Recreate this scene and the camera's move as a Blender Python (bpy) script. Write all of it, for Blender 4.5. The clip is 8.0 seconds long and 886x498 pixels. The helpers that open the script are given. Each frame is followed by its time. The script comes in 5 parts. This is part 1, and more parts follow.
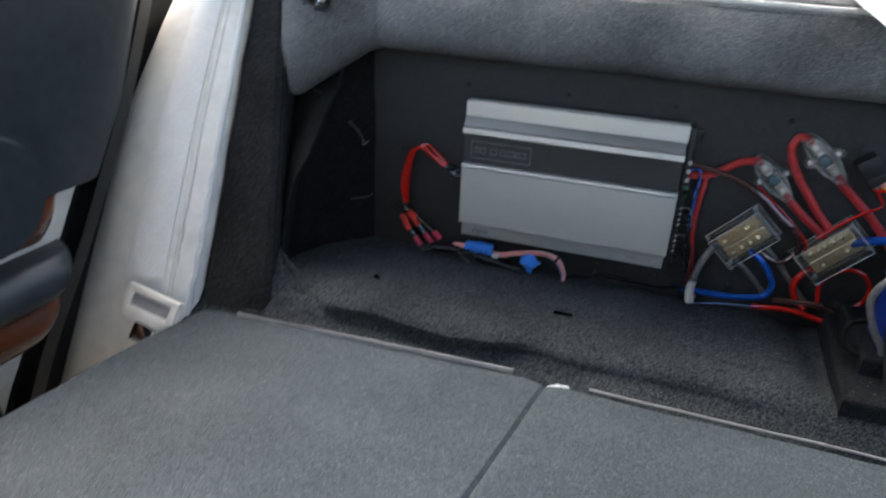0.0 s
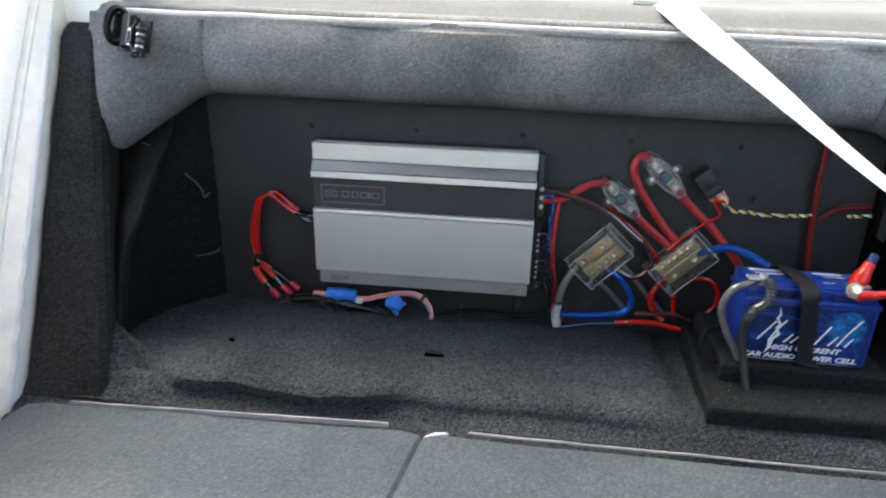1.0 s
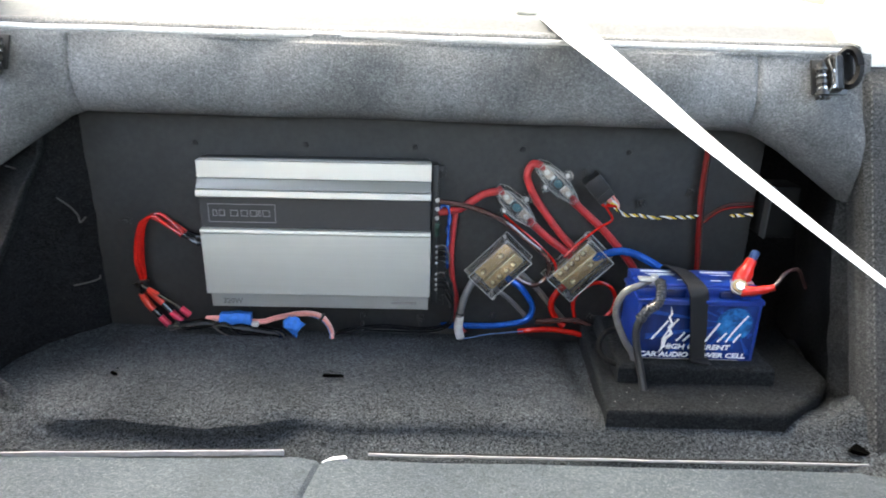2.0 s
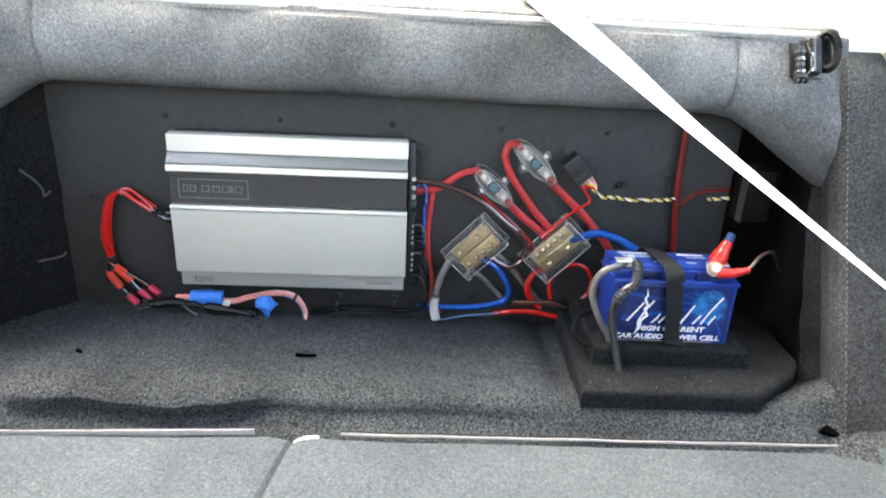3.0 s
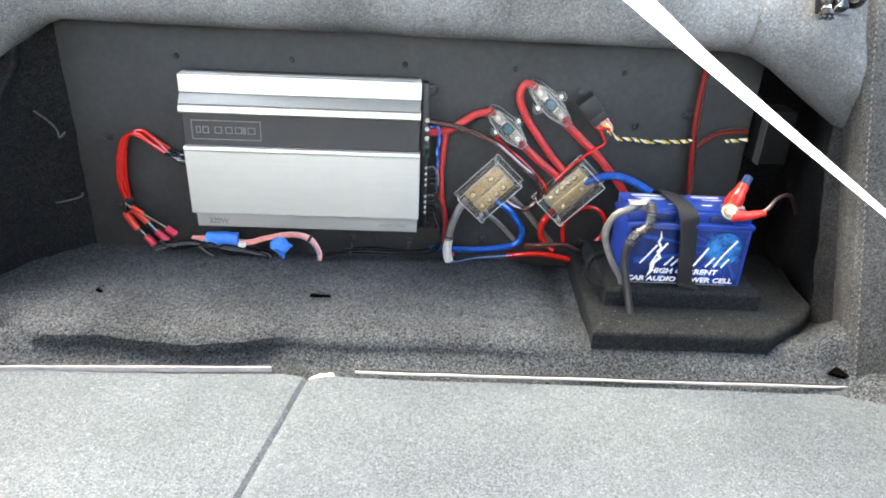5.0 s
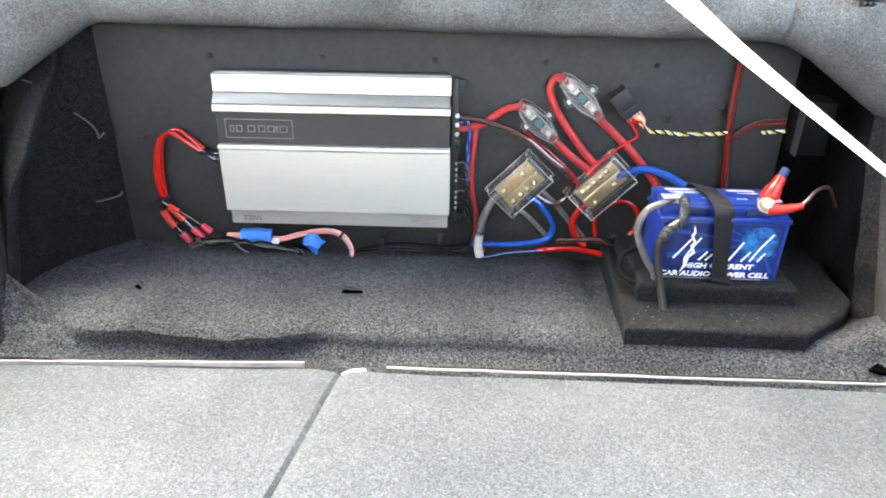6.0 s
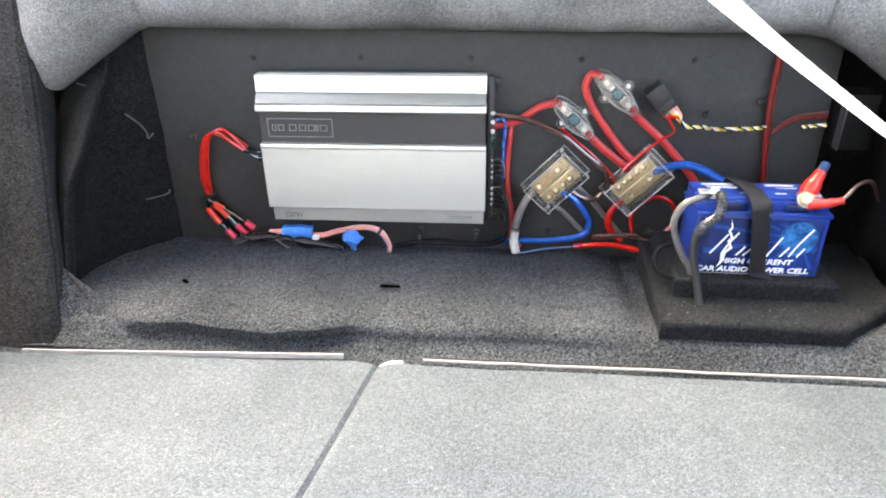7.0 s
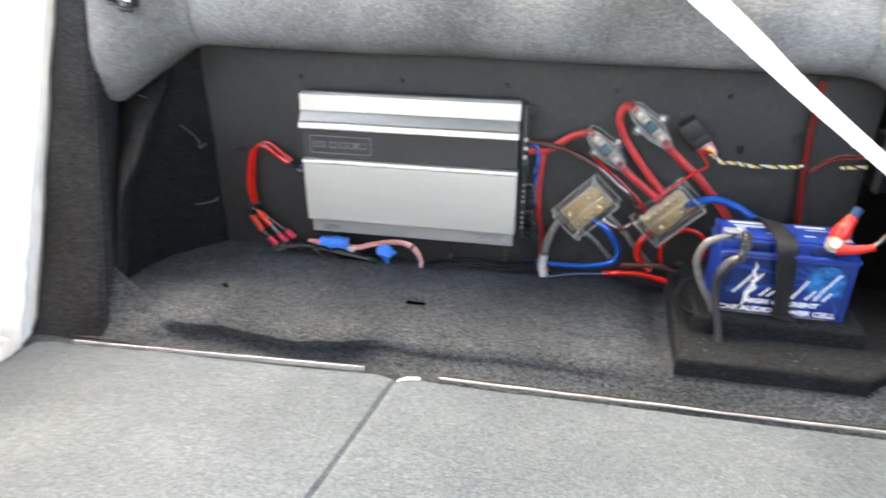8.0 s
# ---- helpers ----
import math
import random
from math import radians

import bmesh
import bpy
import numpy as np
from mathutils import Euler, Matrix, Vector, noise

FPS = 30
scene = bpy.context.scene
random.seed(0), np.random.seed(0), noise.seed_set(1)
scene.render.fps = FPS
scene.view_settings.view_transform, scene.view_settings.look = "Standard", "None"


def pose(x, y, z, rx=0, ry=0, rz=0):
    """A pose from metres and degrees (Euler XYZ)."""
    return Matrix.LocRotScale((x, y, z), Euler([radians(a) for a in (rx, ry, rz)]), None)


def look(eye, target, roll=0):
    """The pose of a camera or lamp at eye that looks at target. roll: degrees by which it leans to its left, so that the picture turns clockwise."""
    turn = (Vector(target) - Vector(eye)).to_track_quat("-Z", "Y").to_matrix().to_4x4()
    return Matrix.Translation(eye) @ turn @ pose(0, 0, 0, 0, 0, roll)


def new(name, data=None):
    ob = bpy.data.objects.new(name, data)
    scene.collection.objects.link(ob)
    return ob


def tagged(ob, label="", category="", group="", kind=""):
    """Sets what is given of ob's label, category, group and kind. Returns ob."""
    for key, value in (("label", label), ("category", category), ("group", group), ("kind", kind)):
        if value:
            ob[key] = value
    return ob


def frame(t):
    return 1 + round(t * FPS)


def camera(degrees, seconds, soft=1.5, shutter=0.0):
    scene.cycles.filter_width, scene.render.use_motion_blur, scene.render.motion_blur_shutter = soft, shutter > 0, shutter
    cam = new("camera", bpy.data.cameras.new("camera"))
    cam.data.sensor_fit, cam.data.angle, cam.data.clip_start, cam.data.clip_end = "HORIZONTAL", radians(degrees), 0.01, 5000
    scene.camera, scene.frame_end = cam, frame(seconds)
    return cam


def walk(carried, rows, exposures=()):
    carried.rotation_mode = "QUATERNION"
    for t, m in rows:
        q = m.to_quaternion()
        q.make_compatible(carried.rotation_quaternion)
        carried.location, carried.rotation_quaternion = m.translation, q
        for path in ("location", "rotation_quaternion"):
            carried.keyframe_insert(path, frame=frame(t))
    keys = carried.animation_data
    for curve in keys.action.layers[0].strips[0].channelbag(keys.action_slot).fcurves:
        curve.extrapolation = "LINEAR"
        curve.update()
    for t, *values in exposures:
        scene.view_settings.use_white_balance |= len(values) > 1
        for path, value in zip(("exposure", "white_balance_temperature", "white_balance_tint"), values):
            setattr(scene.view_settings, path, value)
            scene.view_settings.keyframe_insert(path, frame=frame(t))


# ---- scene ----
cam = camera(65.5, 8.0, 1.8, 0.6)
PATH = [
    (0.0, (0.324, -1.115, 0.493), (-0.226, 0.622, -0.331), 3.6),
    (0.1, (0.323, -1.111, 0.492), (-0.21, 0.638, -0.311), 3.1),
    (0.2, (0.325, -1.108, 0.489), (-0.224, 0.64, -0.315), 1.8),
    (0.3, (0.324, -1.1, 0.487), (-0.136, 0.673, -0.307), 0.8),
    (0.5, (0.316, -1.085, 0.482), (-0.028, 0.724, -0.299), -0.2),
    (0.7, (0.317, -1.071, 0.489), (0.079, 0.757, -0.278), 0.9),
    (1.0, (0.327, -1.057, 0.497), (0.13, 0.793, -0.234), 2.1),
    (1.5, (0.366, -1.042, 0.489), (0.285, 0.828, -0.216), 2.3),
    (1.7, (0.368, -1.039, 0.488), (0.337, 0.842, -0.192), 1.8),
    (2.8, (0.37, -1.027, 0.472), (0.463, 0.85, -0.213), 3.1),
    (3.0, (0.369, -1.027, 0.468), (0.46, 0.842, -0.238), 3.3),
    (3.5, (0.37, -1.021, 0.474), (0.482, 0.822, -0.295), 2.9),
    (4.0, (0.368, -1.02, 0.474), (0.466, 0.824, -0.292), 2.7),
    (4.5, (0.371, -1.031, 0.467), (0.435, 0.803, -0.329), 2.5),
    (4.7, (0.372, -1.03, 0.465), (0.438, 0.787, -0.368), 3.0),
    (6.0, (0.376, -1.03, 0.47), (0.334, 0.767, -0.408), 1.4),
    (6.5, (0.381, -1.04, 0.468), (0.279, 0.767, -0.384), 1.1),
    (7.0, (0.382, -1.047, 0.473), (0.226, 0.741, -0.409), -0.2),
    (7.1, (0.387, -1.047, 0.474), (0.228, 0.73, -0.421), -0.7),
    (7.2, (0.401, -1.045, 0.47), (0.253, 0.725, -0.449), 0.7),
    (7.3, (0.409, -1.048, 0.47), (0.162, 0.723, -0.416), 1.6),
    (7.4, (0.422, -1.056, 0.472), (0.185, 0.758, -0.335), 4.1),
    (7.5, (0.436, -1.061, 0.474), (0.181, 0.759, -0.316), 2.9),
    (7.6, (0.43, -1.055, 0.483), (0.244, 0.744, -0.363), 2.5),
    (7.7, (0.431, -1.055, 0.492), (0.209, 0.74, -0.363), 2.4),
    (7.8, (0.428, -1.053, 0.502), (0.192, 0.729, -0.366), 2.1),
    (8.0, (0.434, -1.055, 0.515), (0.107, 0.71, -0.366), 0.7),
]
walk(cam, [(t, look(eye, target, roll)) for t, eye, target, roll in PATH],
     exposures=[(t, 3.6 + e, k, c) for t, e, k, c in (
         (0.0, -0.8, 6740, 7.5), (0.5, -0.55, 6940, 7.5), (1.0, -0.2, 6990, 7.5), (1.5, 0.2, 7140, 7.5), (3.0, 0.86, 7490, 8.0),
         (3.5, 1.04, 7590, 8.0), (4.0, 1.17, 7640, 8.5), (4.5, 1.24, 7700, 8.5), (6.0, 1.34, 7850, 9.0), (7.0, 1.31, 8000, 11.0), (8.0, 1.03, 8000, 11.0))])

# ---- light: overcast daylight through the car's windows ----
world = bpy.data.worlds.new("sky")
scene.world = world
world.use_nodes = True
wn = world.node_tree
sky = wn.nodes.new("ShaderNodeTexSky")
sky.sky_type, sky.sun_disc = "NISHITA", False
sky.dust_density, sky.air_density = 5.0, 1.0
sky.sun_elevation, sky.sun_rotation = radians(58), radians(315)
wn.links.new(sky.outputs[0], wn.nodes["Background"].inputs[0])
wn.nodes["Background"].inputs[1].default_value = 0.15
sun = new("sun", bpy.data.lights.new("sun", "SUN"))
sun.data.energy, sun.data.angle, sun.data.color = 0.6, radians(50), (1.0, 0.99, 0.97)
sun.matrix_world = look((0.3 - 0.4 * 3, 0.4 * 3, 0.9 * 3), (0.3, 0, 0))


# ---- materials ----
def shader(name):
    m = bpy.data.materials.new(name)
    m.use_nodes = True
    nt = m.node_tree
    bsdf = nt.nodes["Principled BSDF"]
    co = nt.nodes.new("ShaderNodeTexCoord")
    return m, nt, bsdf, co.outputs["Object"]


def noise_node(nt, co, scale, detail=4.0, stretch=None):
    n = nt.nodes.new("ShaderNodeTexNoise")
    n.inputs["Scale"].default_value, n.inputs["Detail"].default_value = scale, detail
    if stretch:
        mp = nt.nodes.new("ShaderNodeMapping")
        mp.inputs["Scale"].default_value = stretch
        nt.links.new(co, mp.inputs[0])
        co = mp.outputs[0]
    nt.links.new(co, n.inputs["Vector"])
    return n.outputs["Fac"]


def ramp(nt, fac, stops):
    r = nt.nodes.new("ShaderNodeValToRGB")
    while len(r.color_ramp.elements) < len(stops):
        r.color_ramp.elements.new(0.5)
    for e, (p, c) in zip(r.color_ramp.elements, stops):
        e.position, e.color = p, (*c, 1)
    nt.links.new(fac, r.inputs[0])
    return r.outputs[0]


def multiply(nt, a, b, fac=1.0):
    n = nt.nodes.new("ShaderNodeMix")
    n.data_type, n.blend_type = "RGBA", "MULTIPLY"
    n.inputs[0].default_value = fac
    nt.links.new(a, n.inputs[6])
    nt.links.new(b, n.inputs[7])
    return n.outputs[2]


def bump(nt, bsdf, height, strength, distance):
    b = nt.nodes.new("ShaderNodeBump")
    b.inputs["Strength"].default_value, b.inputs["Distance"].default_value = strength, distance
    nt.links.new(height, b.inputs["Height"])
    nt.links.new(b.outputs[0], bsdf.inputs["Normal"])


def carpet(name, dark, light, grain=620.0, patch=6.0, lay=0.74):
    """Short needle-felt pile: single light and dark fibres, tufts, and a pile that lies in larger patches."""
    m, nt, bsdf, co = shader(name)

    def grains(scale):
        v, sep = nt.nodes.new("ShaderNodeTexVoronoi"), nt.nodes.new("ShaderNodeSeparateColor")
        v.inputs["Scale"].default_value = scale
        nt.links.new(bent.outputs[0], v.inputs["Vector"])
        nt.links.new(v.outputs["Color"], sep.inputs[0])
        return sep.outputs[0]

    def blend(a, b, wa, wb):
        n1, n2 = nt.nodes.new("ShaderNodeMath"), nt.nodes.new("ShaderNodeMath")
        n1.operation, n2.operation = "MULTIPLY", "MULTIPLY_ADD"
        n1.inputs[1].default_value, n2.inputs[1].default_value = wa, wb
        nt.links.new(a, n1.inputs[0])
        nt.links.new(b, n2.inputs[0])
        nt.links.new(n1.outputs[0], n2.inputs[2])
        return n2.outputs[0]
    # fibres lie at odd angles: bend the grain a little
    bend = nt.nodes.new("ShaderNodeTexNoise")
    bend.inputs["Scale"].default_value = grain * 0.5
    nt.links.new(co, bend.inputs["Vector"])
    add = nt.nodes.new("ShaderNodeVectorMath")
    add.operation = "MULTIPLY_ADD"
    nt.links.new(bend.outputs["Color"], add.inputs[0])
    add.inputs[1].default_value = (0.004, 0.004, 0.004)
    nt.links.new(co, add.inputs[2])
    bent = add
    fine, coarse = grains(grain), grains(grain * 0.55)
    tuft = noise_node(nt, co, grain * 0.16, 4.0, (1.0, 1.5, 1.2))
    lie = noise_node(nt, co, patch, 6.0)
    mix1 = blend(fine, coarse, 0.76, 0.24)
    mid = tuple(a * 0.55 + b * 0.45 for a, b in zip(dark, light))
    bright = tuple(min(0.9, b * 1.35) for b in light)
    col = ramp(nt, mix1, [(0.12, dark), (0.5, mid), (0.8, light), (0.95, bright)])
    tone = ramp(nt, lie, [(0.34, (lay, lay * 1.005, lay * 1.015)), (0.66, (1.0, 1.0, 1.0))])
    tone2 = ramp(nt, tuft, [(0.3, (0.88, 0.88, 0.88)), (0.7, (1.0, 1.0, 1.0))])
    nt.links.new(multiply(nt, multiply(nt, col, tone), tone2), bsdf.inputs["Base Color"])
    bsdf.inputs["Roughness"].default_value = 1.0
    bsdf.inputs["Specular IOR Level"].default_value = 0.08
    bump(nt, bsdf, blend(mix1, tuft, 0.7, 0.5), 0.5, 0.003)
    return m


def surface(name, color, rough=0.5, metal=0.0, grain=60.0, vary=0.12, relief=0.0, relief_scale=200.0, stretch=None, coat=0.0, spec=0.5):
    """A plain material with two scales of tone and, where asked, fine relief."""
    m, nt, bsdf, co = shader(name)
    big, fine = noise_node(nt, co, grain / 6, 3.0), noise_node(nt, co, grain, 4.0, stretch)
    c0 = tuple(max(0.0, v * (1 - vary)) for v in color)
    c1 = tuple(min(1.0, v * (1 + vary)) for v in color)
    tone = ramp(nt, big, [(0.3, (1 - vary,) * 3), (0.7, (1.0,) * 3)])
    nt.links.new(multiply(nt, ramp(nt, fine, [(0.35, c0), (0.65, c1)]), tone), bsdf.inputs["Base Color"])
    rr = nt.nodes.new("ShaderNodeMapRange")
    rr.inputs["To Min"].default_value, rr.inputs["To Max"].default_value = max(0.02, rough * 0.8), min(1.0, rough * 1.2)
    nt.links.new(fine, rr.inputs["Value"])
    nt.links.new(rr.outputs[0], bsdf.inputs["Roughness"])
    bsdf.inputs["Metallic"].default_value = metal
    bsdf.inputs["Coat Weight"].default_value = coat
    bsdf.inputs["Specular IOR Level"].default_value = spec
    if relief:
        bump(nt, bsdf, noise_node(nt, co, relief_scale, 4.0, stretch), relief, 0.001)
    return m


def clear_plastic(name, tint=(0.96, 0.97, 0.97), gloss=0.06, haze=0.03):
    """A thin clear moulding: light passes, the surface mirrors at the edges, and haze paints in a pale glare."""
    m, nt, bsdf, co = shader(name)
    nt.nodes.remove(bsdf)
    tr, gl, df = (nt.nodes.new("ShaderNodeBsdf" + k) for k in ("Transparent", "Glossy", "Diffuse"))
    tr.inputs[0].default_value = (*tint, 1)
    df.inputs[0].default_value = (0.8, 0.79, 0.76, 1)
    gl.inputs["Roughness"].default_value = gloss
    fr, mx, hz = nt.nodes.new("ShaderNodeFresnel"), nt.nodes.new("ShaderNodeMixShader"), nt.nodes.new("ShaderNodeMixShader")
    fr.inputs[0].default_value = 1.5
    hz.inputs[0].default_value = haze
    for a, b in ((tr.outputs[0], hz.inputs[1]), (df.outputs[0], hz.inputs[2]), (fr.outputs[0], mx.inputs[0]), (hz.outputs[0], mx.inputs[1]), (gl.outputs[0], mx.inputs[2])):
        nt.links.new(a, b)
    nt.links.new(mx.outputs[0], nt.nodes["Material Output"].inputs[0])
    return m


CARPET_SEAT = carpet("seatback_carpet", (0.0545, 0.068, 0.08), (0.126, 0.148, 0.168), 820, 4.2, 0.74)
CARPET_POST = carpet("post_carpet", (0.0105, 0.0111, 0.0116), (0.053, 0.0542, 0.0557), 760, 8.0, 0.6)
CARPET_TRUNK = carpet("trunk_carpet", (0.0108, 0.0122, 0.0135), (0.11, 0.121, 0.132), 740, 5.0, 0.58)
CARPET_PANEL = carpet("panel_carpet", (0.128, 0.13, 0.132), (0.298, 0.301, 0.304), 860, 5.5, 0.42)
CARPET_FOLD_SHADED = carpet("shaded_fold_felt", (0.0075, 0.0079, 0.0083), (0.036, 0.0367, 0.0377), 780, 8.0, 0.5)
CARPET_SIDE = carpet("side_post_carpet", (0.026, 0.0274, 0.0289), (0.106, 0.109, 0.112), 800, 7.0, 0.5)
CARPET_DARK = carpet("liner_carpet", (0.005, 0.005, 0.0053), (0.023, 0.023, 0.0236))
BOARD = surface("black_board", (0.027, 0.027, 0.027), 0.7, grain=120, vary=0.25, relief=0.3, relief_scale=400)
BLACK_WOOD = carpet("black_felt_wrap", (0.0095, 0.0105, 0.0114), (0.031, 0.0335, 0.036), 640, 14.0, 0.8)
ALU = surface("brushed_aluminium", (0.6, 0.615, 0.585), 0.42, 0.65, grain=220, vary=0.02, relief=0.03, relief_scale=500, stretch=(0.03, 1.0, 1.0))
# Darker copies of the aluminium paint shade on the slope and bottom strip.
ALU_STRIP_SHADED = surface("shaded_aluminium_strip", (0.5, 0.51, 0.49), 0.45, 0.65, grain=220, vary=0.03, stretch=(0.03, 1.0, 1.0))
ALU_SHADED = surface("shaded_aluminium_slope", (0.37, 0.38, 0.365), 0.5, 0.75, grain=220, vary=0.05, stretch=(0.03, 1.0, 1.0))
AMP_BLACK = surface("black_anodised_plate", (0.03, 0.03, 0.031), 0.5, grain=200, vary=0.1)
LOGO = surface("grey_print", (0.2, 0.2, 0.205), 0.4, grain=90)
FAINTER_PRINT = surface("pale_grey_print", (0.36, 0.36, 0.35), 0.5, 0.4, grain=90)
FAINT_PRINT = surface("faint_grey_print", (0.24, 0.24, 0.235), 0.5, 0.4, grain=90)
BLACK_PLASTIC = surface("black_plastic", (0.014, 0.014, 0.015), 0.42, grain=90, vary=0.2)
BLACK_RUBBER = surface("black_wire_jacket", (0.012, 0.012, 0.013), 0.16, grain=150, vary=0.2, coat=0.5)
STRAP = surface("black_webbing", (0.007, 0.007, 0.0075), 0.7, grain=500, vary=0.3, relief=0.6, relief_scale=900)
RED = surface("red_wire_jacket", (0.52, 0.012, 0.008), 0.2, grain=120, vary=0.12, coat=0.3)
RED_THICK = surface("red_cable_jacket", (0.48, 0.03, 0.032), 0.38, grain=120, vary=0.14)
ORANGE_RED = surface("red_sleeve", (0.58, 0.035, 0.018), 0.4, grain=120)
BOOT_RED = surface("red_rubber_boot", (0.6, 0.018, 0.01), 0.3, grain=70, vary=0.12, coat=0.25)
PINK_RED = surface("crimp_sleeve", (0.55, 0.025, 0.07), 0.35, grain=120)
PINK = surface("pink_wire_jacket", (0.78, 0.3, 0.26), 0.45, grain=120)
BLUE = surface("blue_cable_jacket", (0.008, 0.11, 0.5), 0.25, 0.4, grain=120, vary=0.15, coat=0.4)
LIGHT_BLUE = surface("light_blue_wire", (0.13, 0.24, 0.5), 0.45, grain=120)
TAPE = surface("blue_tape", (0.02, 0.2, 0.7), 0.6, grain=150, vary=0.15, relief=0.5, relief_scale=160)
GREY = surface("grey_cable_jacket", (0.165, 0.155, 0.148), 0.3, 0.2, grain=120, vary=0.15)
BROWN = surface("smoked_cable_jacket", (0.11, 0.05, 0.045), 0.12, 0.3, grain=120, vary=0.2, coat=1.0)
RED_IN_SHADE = surface("shaded_red_cable_jacket", (0.17, 0.009, 0.008), 0.25, grain=120, coat=0.3)
YELLOW = surface("yellow_wire", (0.75, 0.5, 0.03), 0.45, grain=120)
WHITE_WIRE = surface("white_wire", (0.75, 0.74, 0.7), 0.45, grain=120)
WHITE_TAPE = surface("white_tape_wrap", (0.5, 0.49, 0.47), 0.5, grain=150)
SILVER = surface("bare_metal", (0.78, 0.77, 0.74), 0.3, 0.75, grain=150, vary=0.1)
BRASS = surface("brass", (0.43, 0.295, 0.135), 0.35, 0.4, grain=150, vary=0.12)
BRASS_SHADE = surface("shaded_brass", (0.2, 0.135, 0.06), 0.5, 0.3, grain=150)
DULL_BLACK = surface("dull_black_jacket", (0.006, 0.006, 0.006), 0.7, grain=150, spec=0.15)
GOLD = surface("gold_screw", (1.0, 0.83, 0.5), 0.24, 0.55, grain=150, vary=0.08)
CLEAR = clear_plastic("clear_plastic", haze=0.055)
CLEAR_BASE = clear_plastic("frosted_clear_plastic", haze=0.1)
CLEAR_GLINT = clear_plastic("clear_edge_glint", haze=0.45, gloss=0.15)
TINTED = clear_plastic("tinted_window_glass", (0.8, 0.82, 0.82), 0.02, 0.0)
FUSE_BLUE = surface("fuse_element", (0.04, 0.17, 0.22), 0.3, grain=120)
BATTERY_BLUE = surface("blue_case_plastic", (0.0055, 0.037, 0.25), 0.32, grain=60, vary=0.12, coat=0.1)
LABEL_BLUE = surface("label_blue", (0.005, 0.028, 0.17), 0.25, grain=25, vary=0.6, stretch=(1, 1, 0.4), coat=0.1)
LABEL_LIGHT = surface("label_light_blue", (0.012, 0.22, 0.75), 0.25, grain=110, vary=0.6, coat=0.1)
PRINT_WHITE = surface("white_print", (0.9, 0.92, 0.94), 0.35, grain=90, vary=0.05)
LEATHER = surface("white_leather", (0.92, 0.885, 0.82), 0.5, grain=40, vary=0.05, relief=0.35, relief_scale=260)
SOFT_WEBBING = surface("cream_webbing", (0.9, 0.875, 0.83), 0.6, grain=300, vary=0.05, relief=0.4, relief_scale=700)
BELT = surface("white_webbing", (0.72, 0.73, 0.73), 0.7, grain=300, vary=0.06, relief=0.5, relief_scale=700)
CREAM = surface("cream_plastic", (0.68, 0.66, 0.6), 0.4, grain=60, vary=0.05)
TRIM_STRIP = surface("pale_grey_strip", (0.4, 0.4, 0.41), 0.6, grain=80, vary=0.12)
SHELF = surface("grey_shelf_cloth", (0.13, 0.134, 0.138), 0.9, grain=200, vary=0.12, relief=0.4, relief_scale=400)
DOOR_BLACK = surface("dark_door_vinyl", (0.034, 0.042, 0.049), 0.36, grain=60, vary=0.15, relief=0.3, relief_scale=350)
WALNUT = surface("walnut_veneer", (0.16, 0.045, 0.018), 0.18, grain=30, vary=0.5, stretch=(1, 0.15, 1), coat=0.8)
HEADLINER = surface("pale_headliner", (0.6, 0.59, 0.56), 0.9, grain=120, vary=0.06)
SCREW_STEEL = surface("screw_steel", (0.85, 0.85, 0.83), 0.25, 0.35, grain=150, vary=0.2)
MIRROR_CHROME = surface("chrome", (0.8, 0.8, 0.8), 0.12, 1.0, grain=90, vary=0.05)
MATTE_DARK = surface("matte_dark", (0.006, 0.0055, 0.005), 0.9, grain=200)
HOLE_SHADE = surface("hole_shade", (0.0015, 0.0014, 0.0013), 0.95, grain=200, spec=0.02)


# ---- building helpers ----
def world_place(ob):
    p = Vector((0, 0, 0))
    while ob:
        p += ob.location
        ob = ob.parent
    return p


def link_mesh(name, bm, material, parent=None, smooth=35, at=None):
    """Links a bmesh, built in world places, as one object; at: the place of its origin."""
    origin = Vector(at) if at is not None else (world_place(parent) if parent else Vector((0, 0, 0)))
    bmesh.ops.recalc_face_normals(bm, faces=bm.faces)
    bmesh.ops.translate(bm, verts=bm.verts, vec=-origin)
    me = bpy.data.meshes.new(name)
    bm.to_mesh(me)
    bm.free()
    me.materials.append(material)
    if smooth:
        for p in me.polygons:
            p.use_smooth = True
        me.set_sharp_from_angle(angle=radians(smooth))
    ob = new(name, me)
    if parent:
        ob.parent = parent
        ob.location = origin - world_place(parent)
    else:
        ob.location = origin
    return ob


def part(name, bm, material, parent, label="", smooth=35):
    return tagged(link_mesh(name, bm, material, parent, smooth), label)


def thing(name, place, label, category, group=""):
    ob = new(name)
    ob.location = place
    ob.empty_display_size = 0.02
    return tagged(ob, label, category, group)


def solid(name, bm, material, label, category, at=None, group="", kind=""):
    """A thing that is one mesh."""
    return tagged(link_mesh(name, bm, material, None, 35, at), label, category, group, kind)


